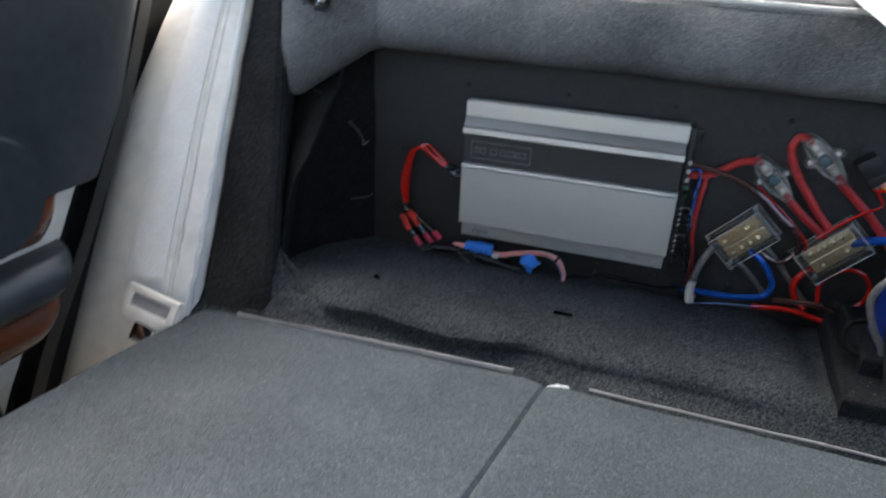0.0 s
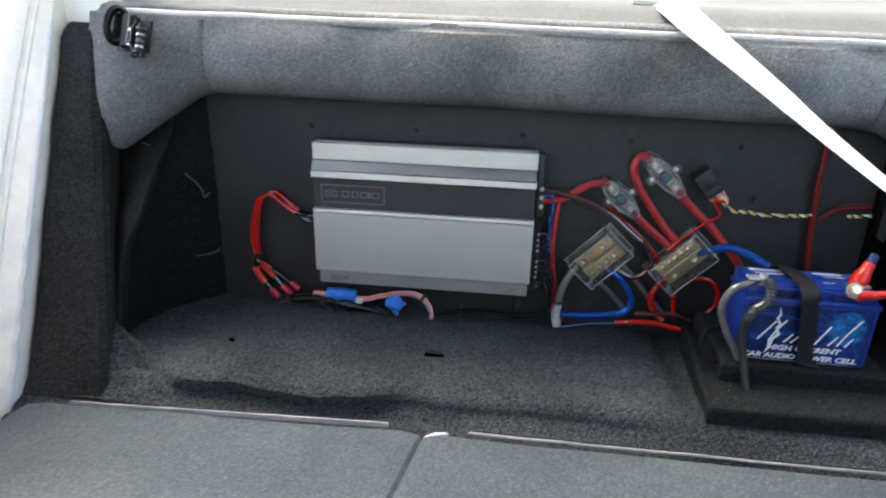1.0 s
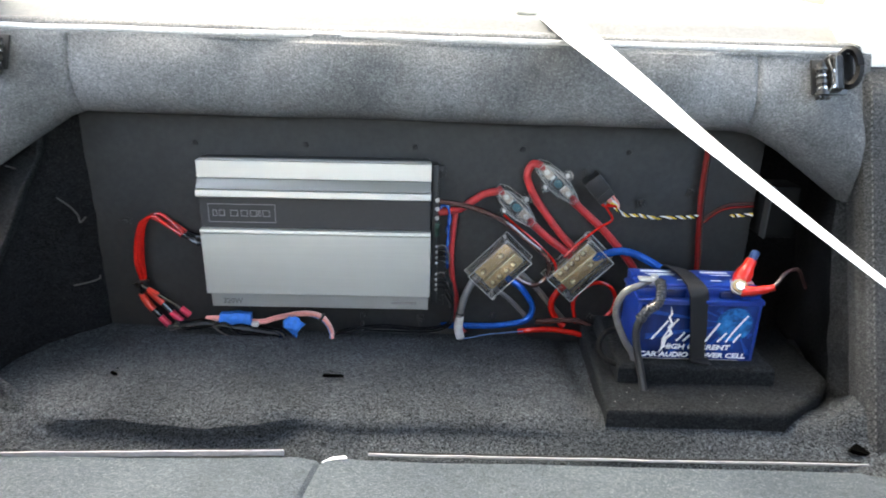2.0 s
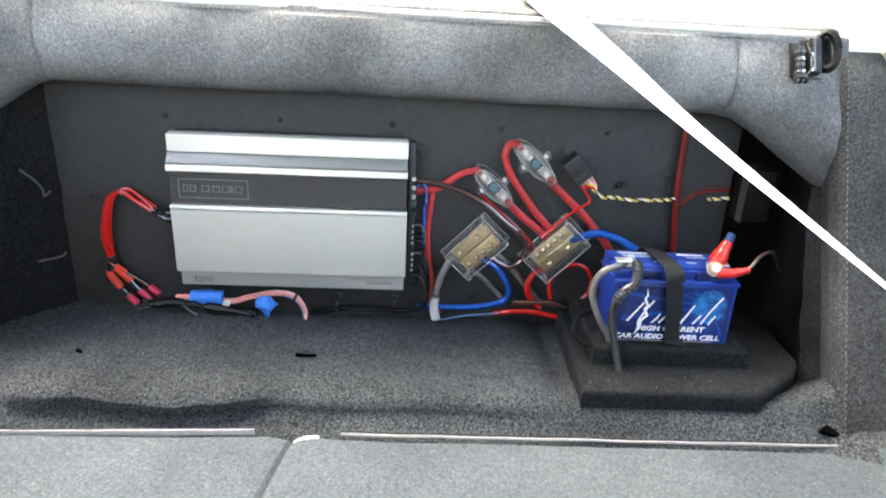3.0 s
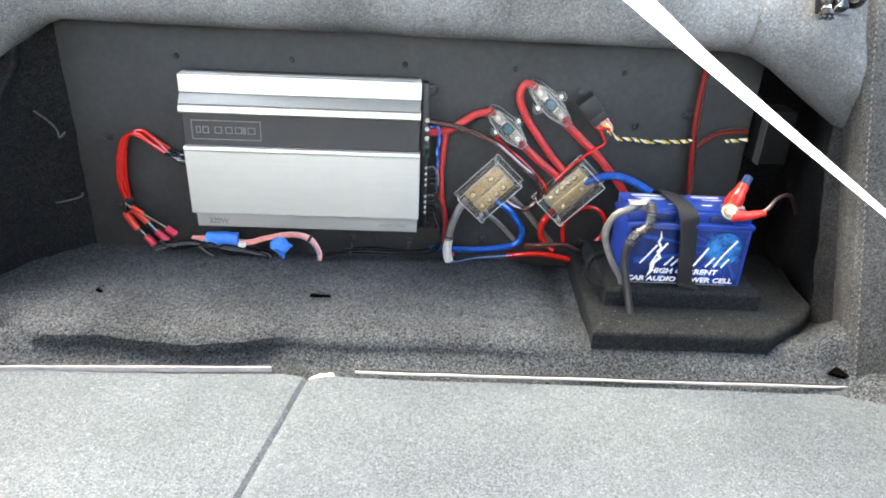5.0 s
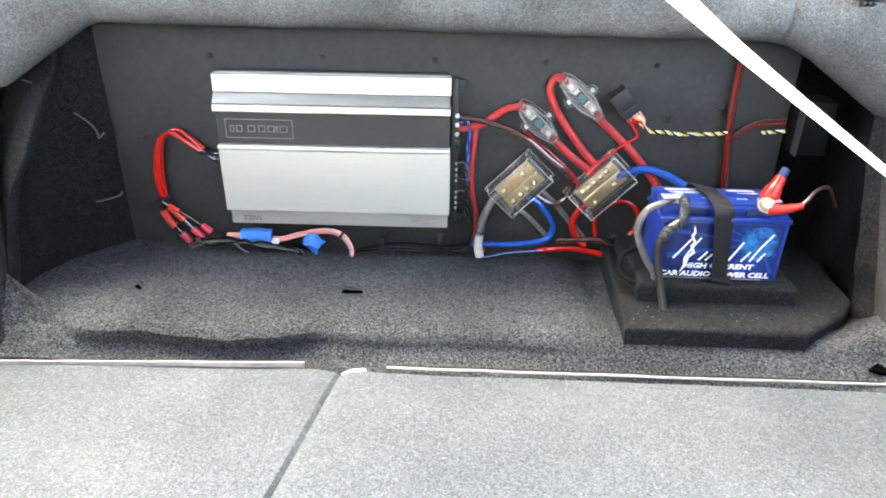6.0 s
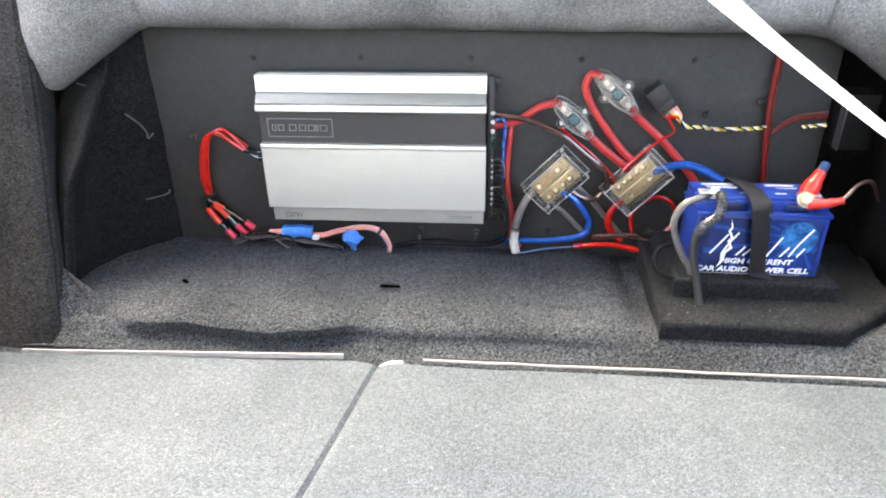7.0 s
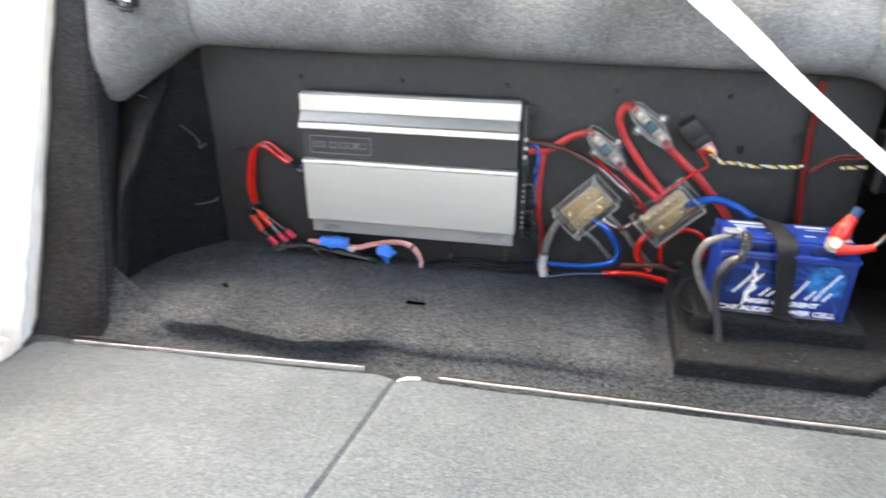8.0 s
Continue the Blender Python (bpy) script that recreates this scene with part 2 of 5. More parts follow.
def box(size, centre=(0, 0, 0), bevel=0.0, m=None, segments=2, bm=None):
    own = bm is None
    bm = bmesh.new() if own else bm
    made = bmesh.ops.create_cube(bm, size=1.0)["verts"]
    bmesh.ops.scale(bm, vec=size, verts=made)
    if bevel:
        edges = {e for v in made for e in v.link_edges}
        made = list({v for f in bmesh.ops.bevel(bm, geom=list(edges), offset=bevel, segments=segments, affect="EDGES", profile=0.5)["faces"] for v in f.verts} | {v for v in made if v.is_valid})
    bmesh.ops.translate(bm, vec=centre, verts=made)
    if m is not None:
        bmesh.ops.transform(bm, matrix=m, verts=made)
    return bm


def prism(outline, depth, m=None, bevel=0.0, bm=None):
    """An outline in the local xy plane, raised to depth along local z."""
    own = bmesh.new()
    vs = [own.verts.new((x, y, 0)) for x, y in outline]
    f = own.faces.new(vs)
    top = bmesh.ops.extrude_face_region(own, geom=[f])["geom"]
    tv = [g for g in top if isinstance(g, bmesh.types.BMVert)]
    bmesh.ops.translate(own, vec=(0, 0, depth), verts=tv)
    if bevel:
        es = [e for e in own.edges if all(v in tv for v in e.verts)]
        bmesh.ops.bevel(own, geom=es, offset=bevel, segments=2, affect="EDGES")
    if m is not None:
        bmesh.ops.transform(own, matrix=m, verts=own.verts)
    return own


def cylinder(radius, depth, m=None, segments=16, radius2=None):
    """A cylinder from the local origin along local z."""
    bm = bmesh.new()
    bmesh.ops.create_cone(bm, cap_ends=True, segments=segments, radius1=radius, radius2=radius if radius2 is None else radius2, depth=depth)
    bmesh.ops.translate(bm, vec=(0, 0, depth / 2), verts=bm.verts)
    if m is not None:
        bmesh.ops.transform(bm, matrix=m, verts=bm.verts)
    return bm


def spline(points, sub=8):
    """A smooth line through the points."""
    p = [Vector(q) for q in points]
    p = [p[0] * 2 - p[1]] + p + [p[-1] * 2 - p[-2]]
    out = []
    for a, b, c, d in zip(p, p[1:], p[2:], p[3:]):
        for i in range(sub):
            t = i / sub
            out.append(0.5 * ((2 * b) + (c - a) * t + (2 * a - 5 * b + 4 * c - d) * t * t + (3 * b - a - 3 * c + d) * t ** 3))
    return out + [p[-2]]


def sweep(line, profile, twist=None, scale=None, cap=True):
    """A closed profile (local x, y) carried along a line of places."""
    bm, rings = bmesh.new(), []
    tangent = (line[1] - line[0]).normalized()
    side = tangent.cross(Vector((0, 1, 0.02)))
    side = (side if side.length > 0.1 else tangent.cross(Vector((1, 0, 0)))).normalized()
    for i, p in enumerate(line):
        t = (line[min(i + 1, len(line) - 1)] - line[max(i - 1, 0)]).normalized()
        side = (side - t * side.dot(t)).normalized()
        up = t.cross(side)
        a, s = (twist(i / (len(line) - 1)) if twist else 0.0), (scale(i / (len(line) - 1)) if scale else 1.0)
        ca, sa = math.cos(a), math.sin(a)
        rings.append([bm.verts.new(p + side * s * (x * ca - y * sa) + up * s * (x * sa + y * ca)) for x, y in profile])
    n = len(profile)
    for r, q in zip(rings, rings[1:]):
        for k in range(n):
            bm.faces.new((r[k], r[(k + 1) % n], q[(k + 1) % n], q[k]))
    if cap:
        bm.faces.new(rings[0][::-1])
        bm.faces.new(rings[-1])
    return bm


def circle(r, n=10):
    return [(r * math.cos(2 * math.pi * k / n), r * math.sin(2 * math.pi * k / n)) for k in range(n)]


def tube(points, r, sub=8, n=10):
    return sweep(spline(points, sub), circle(r, n))


def grid(nu, nv, place):
    """A sheet of nu x nv faces; place(u, v) gives each corner, u and v from 0 to 1."""
    bm = bmesh.new()
    rows = [[bm.verts.new(place(i / nu, j / nv)) for j in range(nv + 1)] for i in range(nu + 1)]
    for a, b in zip(rows, rows[1:]):
        for j in range(nv):
            bm.faces.new((a[j], b[j], b[j + 1], a[j + 1]))
    return bm


def thicken(bm, depth):
    """Gives an open sheet a back and edges; depth is a vector."""
    back = bmesh.ops.extrude_face_region(bm, geom=bm.faces[:])["geom"]
    bmesh.ops.translate(bm, vec=depth, verts=[g for g in back if isinstance(g, bmesh.types.BMVert)])
    return bm


def lettering(text, size, depth=0.0004):
    cu = bpy.data.curves.new("lettering", "FONT")
    cu.body, cu.size, cu.extrude, cu.resolution_u, cu.offset = text, size, depth, 2, size * 0.03
    ob = bpy.data.objects.new("lettering", cu)
    me = bpy.data.meshes.new_from_object(ob)
    bm = bmesh.new()
    bm.from_mesh(me)
    bpy.data.objects.remove(ob)
    return bm


def facing(x, y, z, angle=0.0):
    """A frame on the board: local x turned by angle in the board's plane, local z towards the cabin."""
    return Matrix.Translation((x, y, z)) @ Matrix(((1, 0, 0, 0), (0, 0, -1, 0), (0, 1, 0, 0), (0, 0, 0, 1))) @ Matrix.Rotation(radians(angle), 4, "Z")


def lerp_rows(rows, x):
    """Straight lines between (x, value) rows."""
    for (a, p), (b, q) in zip(rows, rows[1:]):
        if x <= b:
            return p + (q - p) * max(0.0, (x - a) / (b - a))
    return rows[-1][1]


def wobble(x, y, z, scale, amount):
    return amount * noise.noise(Vector((x * scale, y * scale, z * scale)))


def structure(name, bm, material, label, smooth=35):
    return tagged(link_mesh(name, bm, material, None, smooth), label, "", "", "structure")


BOARD_Y = 0.045


def bulkhead_y(z):
    """The leaning plane of the opening behind the seats."""
    return -0.28 + (z + 0.08) * 0.496


# ---- the trunk ----
STEP = ((0, 0.07, -0.062), (0.2, 0.0, -0.056), (0.4, -0.12, -0.047), (0.55, -0.2, -0.042), (0.62, -0.232, -0.043), (0.66, -0.2455, -0.05), (0.7, -0.245, -0.06), (0.74, -0.242, -0.071), (0.78, -0.247, -0.079), (0.84, -0.26, -0.083), (0.9, -0.277, -0.085), (1.0, -0.34, -0.1))
SLOPE = ((0, 0.07, -0.062), (0.2, 0.0, -0.056), (0.4, -0.12, -0.047), (0.55, -0.2, -0.042), (0.62, -0.225, -0.045), (0.7, -0.243, -0.053), (0.78, -0.257, -0.064), (0.84, -0.268, -0.074), (0.9, -0.285, -0.082), (1.0, -0.34, -0.1))


def floor_place(u, v):
    x = -0.36 + 1.42 * u
    g = lerp_rows([(-0.16, 0.0), (-0.115, 1.0), (0.155, 1.0), (0.205, 0.45), (0.3, 0.45), (0.5, 0.4), (0.6, 0.0), (1.1, 0.0)], x)
    y = g * lerp_rows([(r[0], r[1]) for r in STEP], v) + (1 - g) * lerp_rows([(r[0], r[1]) for r in SLOPE], v)
    z = g * lerp_rows([(r[0], r[2]) for r in STEP], v) + (1 - g) * lerp_rows([(r[0], r[2]) for r in SLOPE], v)
    y += (wobble(x, 0, 1, 9, 0.006) + wobble(x, 0, 5, 24, 0.003) - 0.012 * max(0.0, min(1.0, (0.2 - x) / 0.06))) * max(0.0, min(1.0, (v - 0.45) * 6)) * (1 if v < 0.86 else 0.4)
    z += 0.006 * max(0.0, min(1.0, (-0.15 - x) / 0.1)) ** 2 * max(0.0, min(1.0, (0.6 - v) * 4))
    # the carpet climbs the side in the far corner
    d = (x - 0.858 - max(0.0, y + 0.24) * 1.02) / 0.09
    z += lerp_rows([(-0.3, 0.012), (-0.26, 0.016), (-0.2, 0.07), (-0.14, 0.064), (0.1, 0.055)], y) * max(0.0, min(1.35, d)) ** 1.7
    z -= 0.007 * max(0.0, min(1.0, (x - 0.54) / 0.05)) * max(0.0, min(1.0, (0.62 - v) * 6))
    z -= 0.006 * math.exp(-((x - 0.592) / 0.018) ** 2) * max(0.0, min(1.0, (y + 0.25) * 15))
    z += wobble(x, y, 0, 7, 0.005) + wobble(x, y, 3, 25, 0.0016)
    return x, y, z


structure("floor", thicken(grid(220, 110, floor_place), (0, 0, -0.03)), CARPET_TRUNK, "dark grey speckled trunk carpet with a rolled front edge")
structure("wall_back", box((1.08, 0.018, 0.42), (0.345, BOARD_Y + 0.009, 0.14), 0.003), BOARD, "flat black board across the back of the trunk")


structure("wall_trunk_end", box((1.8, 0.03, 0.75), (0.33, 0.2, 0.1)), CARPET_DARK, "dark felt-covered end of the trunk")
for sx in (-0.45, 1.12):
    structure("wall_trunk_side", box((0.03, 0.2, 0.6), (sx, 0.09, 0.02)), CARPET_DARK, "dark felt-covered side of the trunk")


def post_line(side, z):
    """Inner and outer edge of a side post at a height."""
    k = (z + 0.08) / 0.49
    return (-0.231 - 0.09 * k, -0.357 - 0.022 * k) if side < 0 else (0.949 + 0.017 * k, 1.022 + 0.017 * k)


def mouth_z(x):
    return lerp_rows([(-0.34, 0.202), (-0.31, 0.218), (-0.255, 0.257), (-0.19, 0.304), (-0.165, 0.313), (0.81, 0.313), (0.845, 0.307), (0.88, 0.288), (0.925, 0.256), (0.97, 0.222), (1.0, 0.2)], x)


def strip_place(u, v):
    x = -0.305 + 1.27 * u
    for _ in range(3):
        zb = mouth_z(x)
        left, right = post_line(-1, zb)[0] - 0.014, post_line(1, zb)[0] + 0.014
        x = left + (right - left) * u
    top, roll = 0.427, 0.104
    if v < 0.1:
        a = v / 0.1 * math.pi / 2
        y, z = bulkhead_y(top) + 0.02 - 0.02 * math.sin(a), top + 0.008 * math.cos(a)
    elif v < 0.6:
        z = top + (zb + roll - top) * (v - 0.1) / 0.5
        y = bulkhead_y(z)
    else:
        a = (v - 0.6) / 0.4
        b = min(1.0, a / 0.75) * math.pi / 2
        z = zb + roll * (1 - math.sin(b))
        y = bulkhead_y(z) + 0.104 * (1 - math.cos(b)) + max(0.0, a - 0.75) / 0.25 * 0.11
        z += max(0.0, a - 0.75) * 0.06
    # the panel tucks in behind the posts at both ends
    left, right = post_line(-1, z)[0] - 0.014, post_line(1, z)[0] + 0.014
    x = left + (right - left) * u
    y += 0.008 * (math.exp(-((x - left) / 0.016) ** 2) + math.exp(-((right - x) / 0.016) ** 2)) * (1 - max(0.0, v - 0.6) / 0.4)
    soft = min(1.0, max(0.0, v - 0.06) * 6)
    warp = 2.2 * noise.noise(Vector((x * 3.5, 0, 5)))
    fold = math.sin(x * 17 + z * 30 + warp) + 0.6 * math.sin(x * 31 - z * 22 + 2 * warp)
    y += soft * (0.009 * fold * (0.25 + 0.9 * abs(noise.noise(Vector((x * 2.7, 7, 0))))) + wobble(x, z, 0, 8, 0.007) + wobble(x, z, 4, 28, 0.0016))
    for seam in (-0.155, 0.817):
        y += 0.005 * math.exp(-((x - seam) / 0.003) ** 2) * soft
    return x, y, z


structure("wall_bulkhead", thicken(grid(420, 60, strip_place), (0, 0.012, 0.012)), CARPET_PANEL, "grey felt-covered panel above the opening behind the seats")
# A whiter bead along the top paints the light on the carpet's edge.
lit_edge = [Vector((-0.3 + 1.255 * k / 60, bulkhead_y(0.431) + 0.006 + wobble(k, 0, 0, 0.3, 0.0015), 0.4335 + wobble(k, 3, 0, 0.25, 0.0015))) for k in range(61)]
structure("trim_lit_edge", sweep(lit_edge, circle(0.0055, 8)), surface("lit_edge_white", (0.5, 0.5, 0.5), 0.8, grain=300, vary=0.15, relief=0.6, relief_scale=500), "pale bead painted as the brightly lit top edge of the panel")
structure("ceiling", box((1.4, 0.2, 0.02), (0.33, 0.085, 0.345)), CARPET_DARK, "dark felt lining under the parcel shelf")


def post_place(side):
    def place(u, v):
        z = -0.25 + 0.665 * v
        inner, outer = post_line(side, z)
        y = bulkhead_y(z)
        ring = [(0.0, (inner + (-0.03 if side < 0 else 0.012), 0.09 if side < 0 else 0.06)), (0.22, (inner + (-0.004 if side < 0 else 0), 0.02)), (0.28, (inner, 0.006)), (0.34, (inner + side * 0.008, -0.004)), (0.5, ((inner + outer) / 2, -0.008)),
                (0.72, (outer - side * 0.008, -0.004)), (0.78, (outer, 0.006)), (1.0, (outer, 0.1))]
        x = lerp_rows([(r[0], r[1][0]) for r in ring], u)
        d = lerp_rows([(r[0], r[1][1]) for r in ring], u)
        round_top = -0.02 * max(0.0, (v - 0.96) / 0.04) ** 2
        return x + wobble(x, y, z, 12, 0.0015), y + d - round_top + wobble(x, z, 2, 16, 0.003), z
    return place


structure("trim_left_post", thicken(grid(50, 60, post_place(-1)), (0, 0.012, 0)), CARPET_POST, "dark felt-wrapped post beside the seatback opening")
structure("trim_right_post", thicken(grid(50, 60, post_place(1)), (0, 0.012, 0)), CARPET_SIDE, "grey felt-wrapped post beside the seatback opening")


def fold_ridge(z):
    """The ridge of the felt fold that hangs behind the post."""
    x = lerp_rows([(-0.08, -0.252), (0.007, -0.25), (0.043, -0.254), (0.079, -0.2565), (0.109, -0.25), (0.147, -0.238), (0.182, -0.232), (0.214, -0.238), (0.245, -0.24), (0.35, -0.235)], z)
    return Vector((x, bulkhead_y(z) + lerp_rows([(0.14, 0.04), (0.182, 0.05), (0.214, 0.075), (0.245, 0.108)], z), z))


def fold_place(u, v):
    k = min(1.0, u / 0.75)
    # it hangs from the rolled edge of the panel
    z = -0.075 + (mouth_z(-0.3 + 0.06 * k) + 0.008 + 0.075) * v
    ridge = fold_ridge(z)
    gap = Vector((post_line(-1, z)[0] - 0.03, ridge.y + 0.055, z))
    p = gap.lerp(ridge, k)
    p.y -= 0.014 * math.sin(math.pi * k) * k
    curl = max(0.0, u - 0.75) / 0.25
    p += Vector((0.007 * math.sin(curl * 1.6) - 0.012 * curl * curl, 0.035 * curl ** 1.5, 0))
    p.x += wobble(p.y, z, 2, 13, 0.008) * (1 - k) + wobble(p.y, z, 9, 40, 0.0012)
    p.y += wobble(p.x, z, 6, 18, 0.008)
    return p


def left_wall_place(u, v):
    z = -0.075 + 0.42 * v
    ridge, back = fold_ridge(z) + Vector((-0.012, 0.022, 0)), Vector((-0.187, BOARD_Y + 0.004, z))
    p = ridge.lerp(back, u)
    p.x += -0.022 * math.sin(math.pi * u) + wobble(p.y, z, -1, 11, 0.02) * min(1.0, u * 4) * min(1.0, (1 - u) * 4) + wobble(p.y, z, 9, 40, 0.0015)
    p.y += wobble(-0.2, z, 6, 18, 0.008) * (1 - u)
    return p


def right_turn(z):
    """How deep the grey felt reaches in behind the other post before the dark hollow."""
    return lerp_rows([(-0.08, -0.13), (0.0, -0.125), (0.1, -0.085), (0.2, -0.04), (0.35, 0.0)], z)


def right_fold_place(u, v):
    z = -0.075 + 0.42 * v
    inner = post_line(1, z)[0]
    front, back = Vector((inner + 0.003, bulkhead_y(z) + 0.008, z)), Vector((inner + 0.006, right_turn(z), z))
    p = front.lerp(back, min(1.0, u / 0.9))
    p.x += 0.012 * math.sin(math.pi * min(1.0, u / 0.9)) + max(0.0, u - 0.9) * 0.25 + wobble(p.y, z, 1, 14, 0.01) * min(1.0, u * 3) + wobble(p.y, z, 9, 45, 0.0015)
    return p


def right_wall_place(u, v):
    z = -0.075 + 0.42 * v
    front, back = Vector((post_line(1, z)[0] + 0.03, right_turn(z) - 0.004, z)), Vector((1.03, BOARD_Y + 0.12, z))
    p = front.lerp(back, u)
    p.x += wobble(p.y, z, 1, 11, 0.014)
    return p


# The fold's darker felt puts the shadow of the panel into its colour.
structure("trim_liner_fold", thicken(grid(40, 60, fold_place), (-0.008, 0.006, 0)), CARPET_FOLD_SHADED, "felt folded in behind the post, darkened for the panel's shadow")
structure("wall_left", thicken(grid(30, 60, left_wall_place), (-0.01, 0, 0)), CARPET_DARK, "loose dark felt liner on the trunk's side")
# Same felt as the right post; the darker post carpet paints its shade.
structure("trim_liner_return", thicken(grid(30, 60, right_fold_place), (0.008, 0, 0)), CARPET_POST, "felt turned in behind the post, darker felt for its shade")
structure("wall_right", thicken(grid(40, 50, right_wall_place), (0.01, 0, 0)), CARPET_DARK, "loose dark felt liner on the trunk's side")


def gusset_place(u, v):
    """A corner of the floor carpet pushed up in a fold against the post."""
    apex, foot, toe = Vector((-0.249, -0.206, 0.006)), Vector((-0.236, -0.286, -0.09)), Vector((-0.166, -0.247, -0.056))
    k = min(1.0, u / 0.8)
    p = apex.lerp(foot.lerp(toe, k), v)
    # hollow between its two ridges, then turned down behind
    p.y += 0.012 * math.sin(math.pi * k) * math.sin(math.pi * v)
    p.z += 0.006 * math.sin(math.pi * v) * (1 - k)
    curl = max(0.0, u - 0.8) / 0.2
    p += Vector((0.003 * math.sin(math.pi * curl), 0.03 * curl, -0.03 * curl * curl)) * min(1.0, v * 2.5)
    shake = min(1.0, v * 3)
    return p.x + wobble(p.x, p.y, p.z, 26, 0.004) * shake, p.y + wobble(p.x, p.y, 7, 26, 0.004) * shake, p.z


structure("trim_carpet_corner", thicken(grid(24, 24, gusset_place), (-0.004, 0.006, -0.006)), CARPET_TRUNK, "floor carpet pushed up in a fold against the post")


# stitched seam down the felt-wrapped post
stitches = bmesh.new()
for k in range(58):
    sz = 0.39 - 0.0078 * k
    sxx = post_line(1, sz)[0] + 0.0065
    box((0.0009, 0.0012, 0.004), (sxx + wobble(sz, 0, 0, 30, 0.001), bulkhead_y(sz) - 0.0032 + wobble(sxx, sz, 2, 16, 0.003), sz), 0.0, None, 1, stitches)
structure("trim_stitching", stitches, surface("grey_thread", (0.12, 0.12, 0.125), 0.7, grain=300), "grey stitched seam down the post", 0)


# ---- the cabin round the camera: roof, floor, front and right side unseen, added ----
def shelf_place(u, v):
    x = -0.5 + 1.66 * u
    y, z = lerp_rows([(0, -0.004), (0.1, 0.01), (0.3, 0.07), (1, 0.62)], v), lerp_rows([(0, 0.428), (0.1, 0.433), (0.3, 0.468), (1, 0.51)], v)
    return x, y, z + wobble(x, y, 0, 6, 0.003)


structure("parcel_shelf", thicken(grid(60, 20, shelf_place), (0, 0, -0.03)), SHELF, "pale parcel shelf under the rear window")
# Near-black colour paints the shade in the gap behind the door.
structure("wall_cabin_left", box((0.04, 2.03, 1.0), (-0.56, -0.415, -0.1), 0.004), MATTE_DARK, "lower body side of the cabin, near-black for the door gap's shade")
# This side is out of view, added to block low daylight.
structure("wall_cabin_right", box((0.04, 2.03, 1.0), (1.22, -0.415, -0.1), 0.004), DOOR_BLACK, "unseen lower cabin side, closed to keep low daylight out")
structure("cabin_floor", box((1.8, 1.23, 0.04), (0.33, -0.815, -0.6)), CARPET_DARK, "dark cabin floor carpet")
# The front is out of view; its white leather is added to bounce light.
structure("wall_cabin_front", box((1.8, 0.06, 1.12), (0.33, -1.4, -0.06)), LEATHER, "unseen white wall closing the cabin's front, added to bounce light")
# The rear pane is unseen; its tint is added to weaken sun and sky.
for n, (ca, cb, cc, cd) in enumerate((((-0.45, 0.62, 0.51), (1.11, 0.62, 0.51), (1.11, -0.1, 0.93), (-0.45, -0.1, 0.93)),)):
    glass = bmesh.new()
    glass.faces.new([glass.verts.new(c) for c in (ca, cb, cc, cd)])
    structure("window_%d" % (n + 1), thicken(glass, (0, 0.003, 0.003)), TINTED, "unseen rear window pane, tint added to dim the daylight", 0)
# The roof is unseen; its length sets how much daylight comes in.
structure("ceiling_cabin", box((1.7, 2.0, 0.03), (0.33, -1.1, 0.93), 0.01), HEADLINER, "unseen pale car headliner, added to shape the daylight")
for sx in (-0.53, 1.19):
    lean = 0.06 if sx < 0 else -0.06
    for ya, yb, w in ((-0.15, 0.5, 0.16), (-1.45, -1.4, 0.1)):
        structure("trim_pillar", sweep([Vector((sx, yb, 0.38)), Vector((sx + lean, ya, 0.93))], [(-0.02, -w / 2), (0.02, -w / 2), (0.02, w / 2), (-0.02, w / 2)]), HEADLINER, "pale covered window pillar")
for side in (-1, 1):
    inner = -0.312 if side < 0 else 0.957
    structure("trim_pillar_foot", box((0.26, 0.12, 0.3), (inner + side * 0.13, 0.045, 0.55), 0.02, None, 4), LEATHER, "white padded trim at the foot of the rear pillar")
structure("ground", box((400, 400, 0.1), (0, 0, -1.05)), carpet("asphalt", (0.035, 0.035, 0.036), (0.08, 0.08, 0.08), 90, 0.3), "grey asphalt round the car")


# ---- folded seatbacks ----
def seat_z(y):
    return -0.077 + (-0.28 - y) * 0.115


def seatback(x_left, x_right, label):
    """x_left and x_right: edges as functions of y."""
    t = thing("folded_seatback", ((x_left(-0.5) + x_right(-0.5)) / 2, -0.5, -0.2), label, "seat", "folded seatbacks")

    def place(u, v):
        y = -0.283 - 0.62 * v
        a, b = x_left(y), x_right(y)
        pull = 0.016 * max(0.0, min(1.0, (0.178 - (a + (b - a) * u)) / 0.45)) * (1 - v)
        e = 0.0065
        lift = 0.0
        x = a + (b - a) * u
        for d in (x - a, b - x, -0.283 - y, y + 0.903):
            if d < e:
                lift += 0.7 * (e - math.sqrt(max(0.0, e * e - (e - d) ** 2)))
        corner = 0.03
        dx, dy = min(x - a, b - x), -0.283 - y
        if dx < corner and dy < corner:
            y -= 0.35 * (corner - dx) * (corner - dy) / corner
        bump_up = 0.014 * math.exp(-((x - 0.995) / 0.02) ** 2 - ((y + 0.29) / 0.02) ** 2)
        return x, y - pull, seat_z(y) - lift + bump_up + wobble(x, y, 0, 5, 0.003) + wobble(x, y, 1, 30, 0.0008)

    us = grid(110, 90, place)
    part("backrest_cover", thicken(us, (0, 0, -0.12)), CARPET_SEAT, t, "light grey speckled carpet back")
    return t


def gap_x(y):
    return 0.229 + (y + 0.28) * 0.115


left_seat = seatback(lambda y: -0.338 + 0.05 * max(0.0, y + 0.4), lambda y: gap_x(y) - 0.0002, "narrow folded rear seatback with a light grey carpeted back")
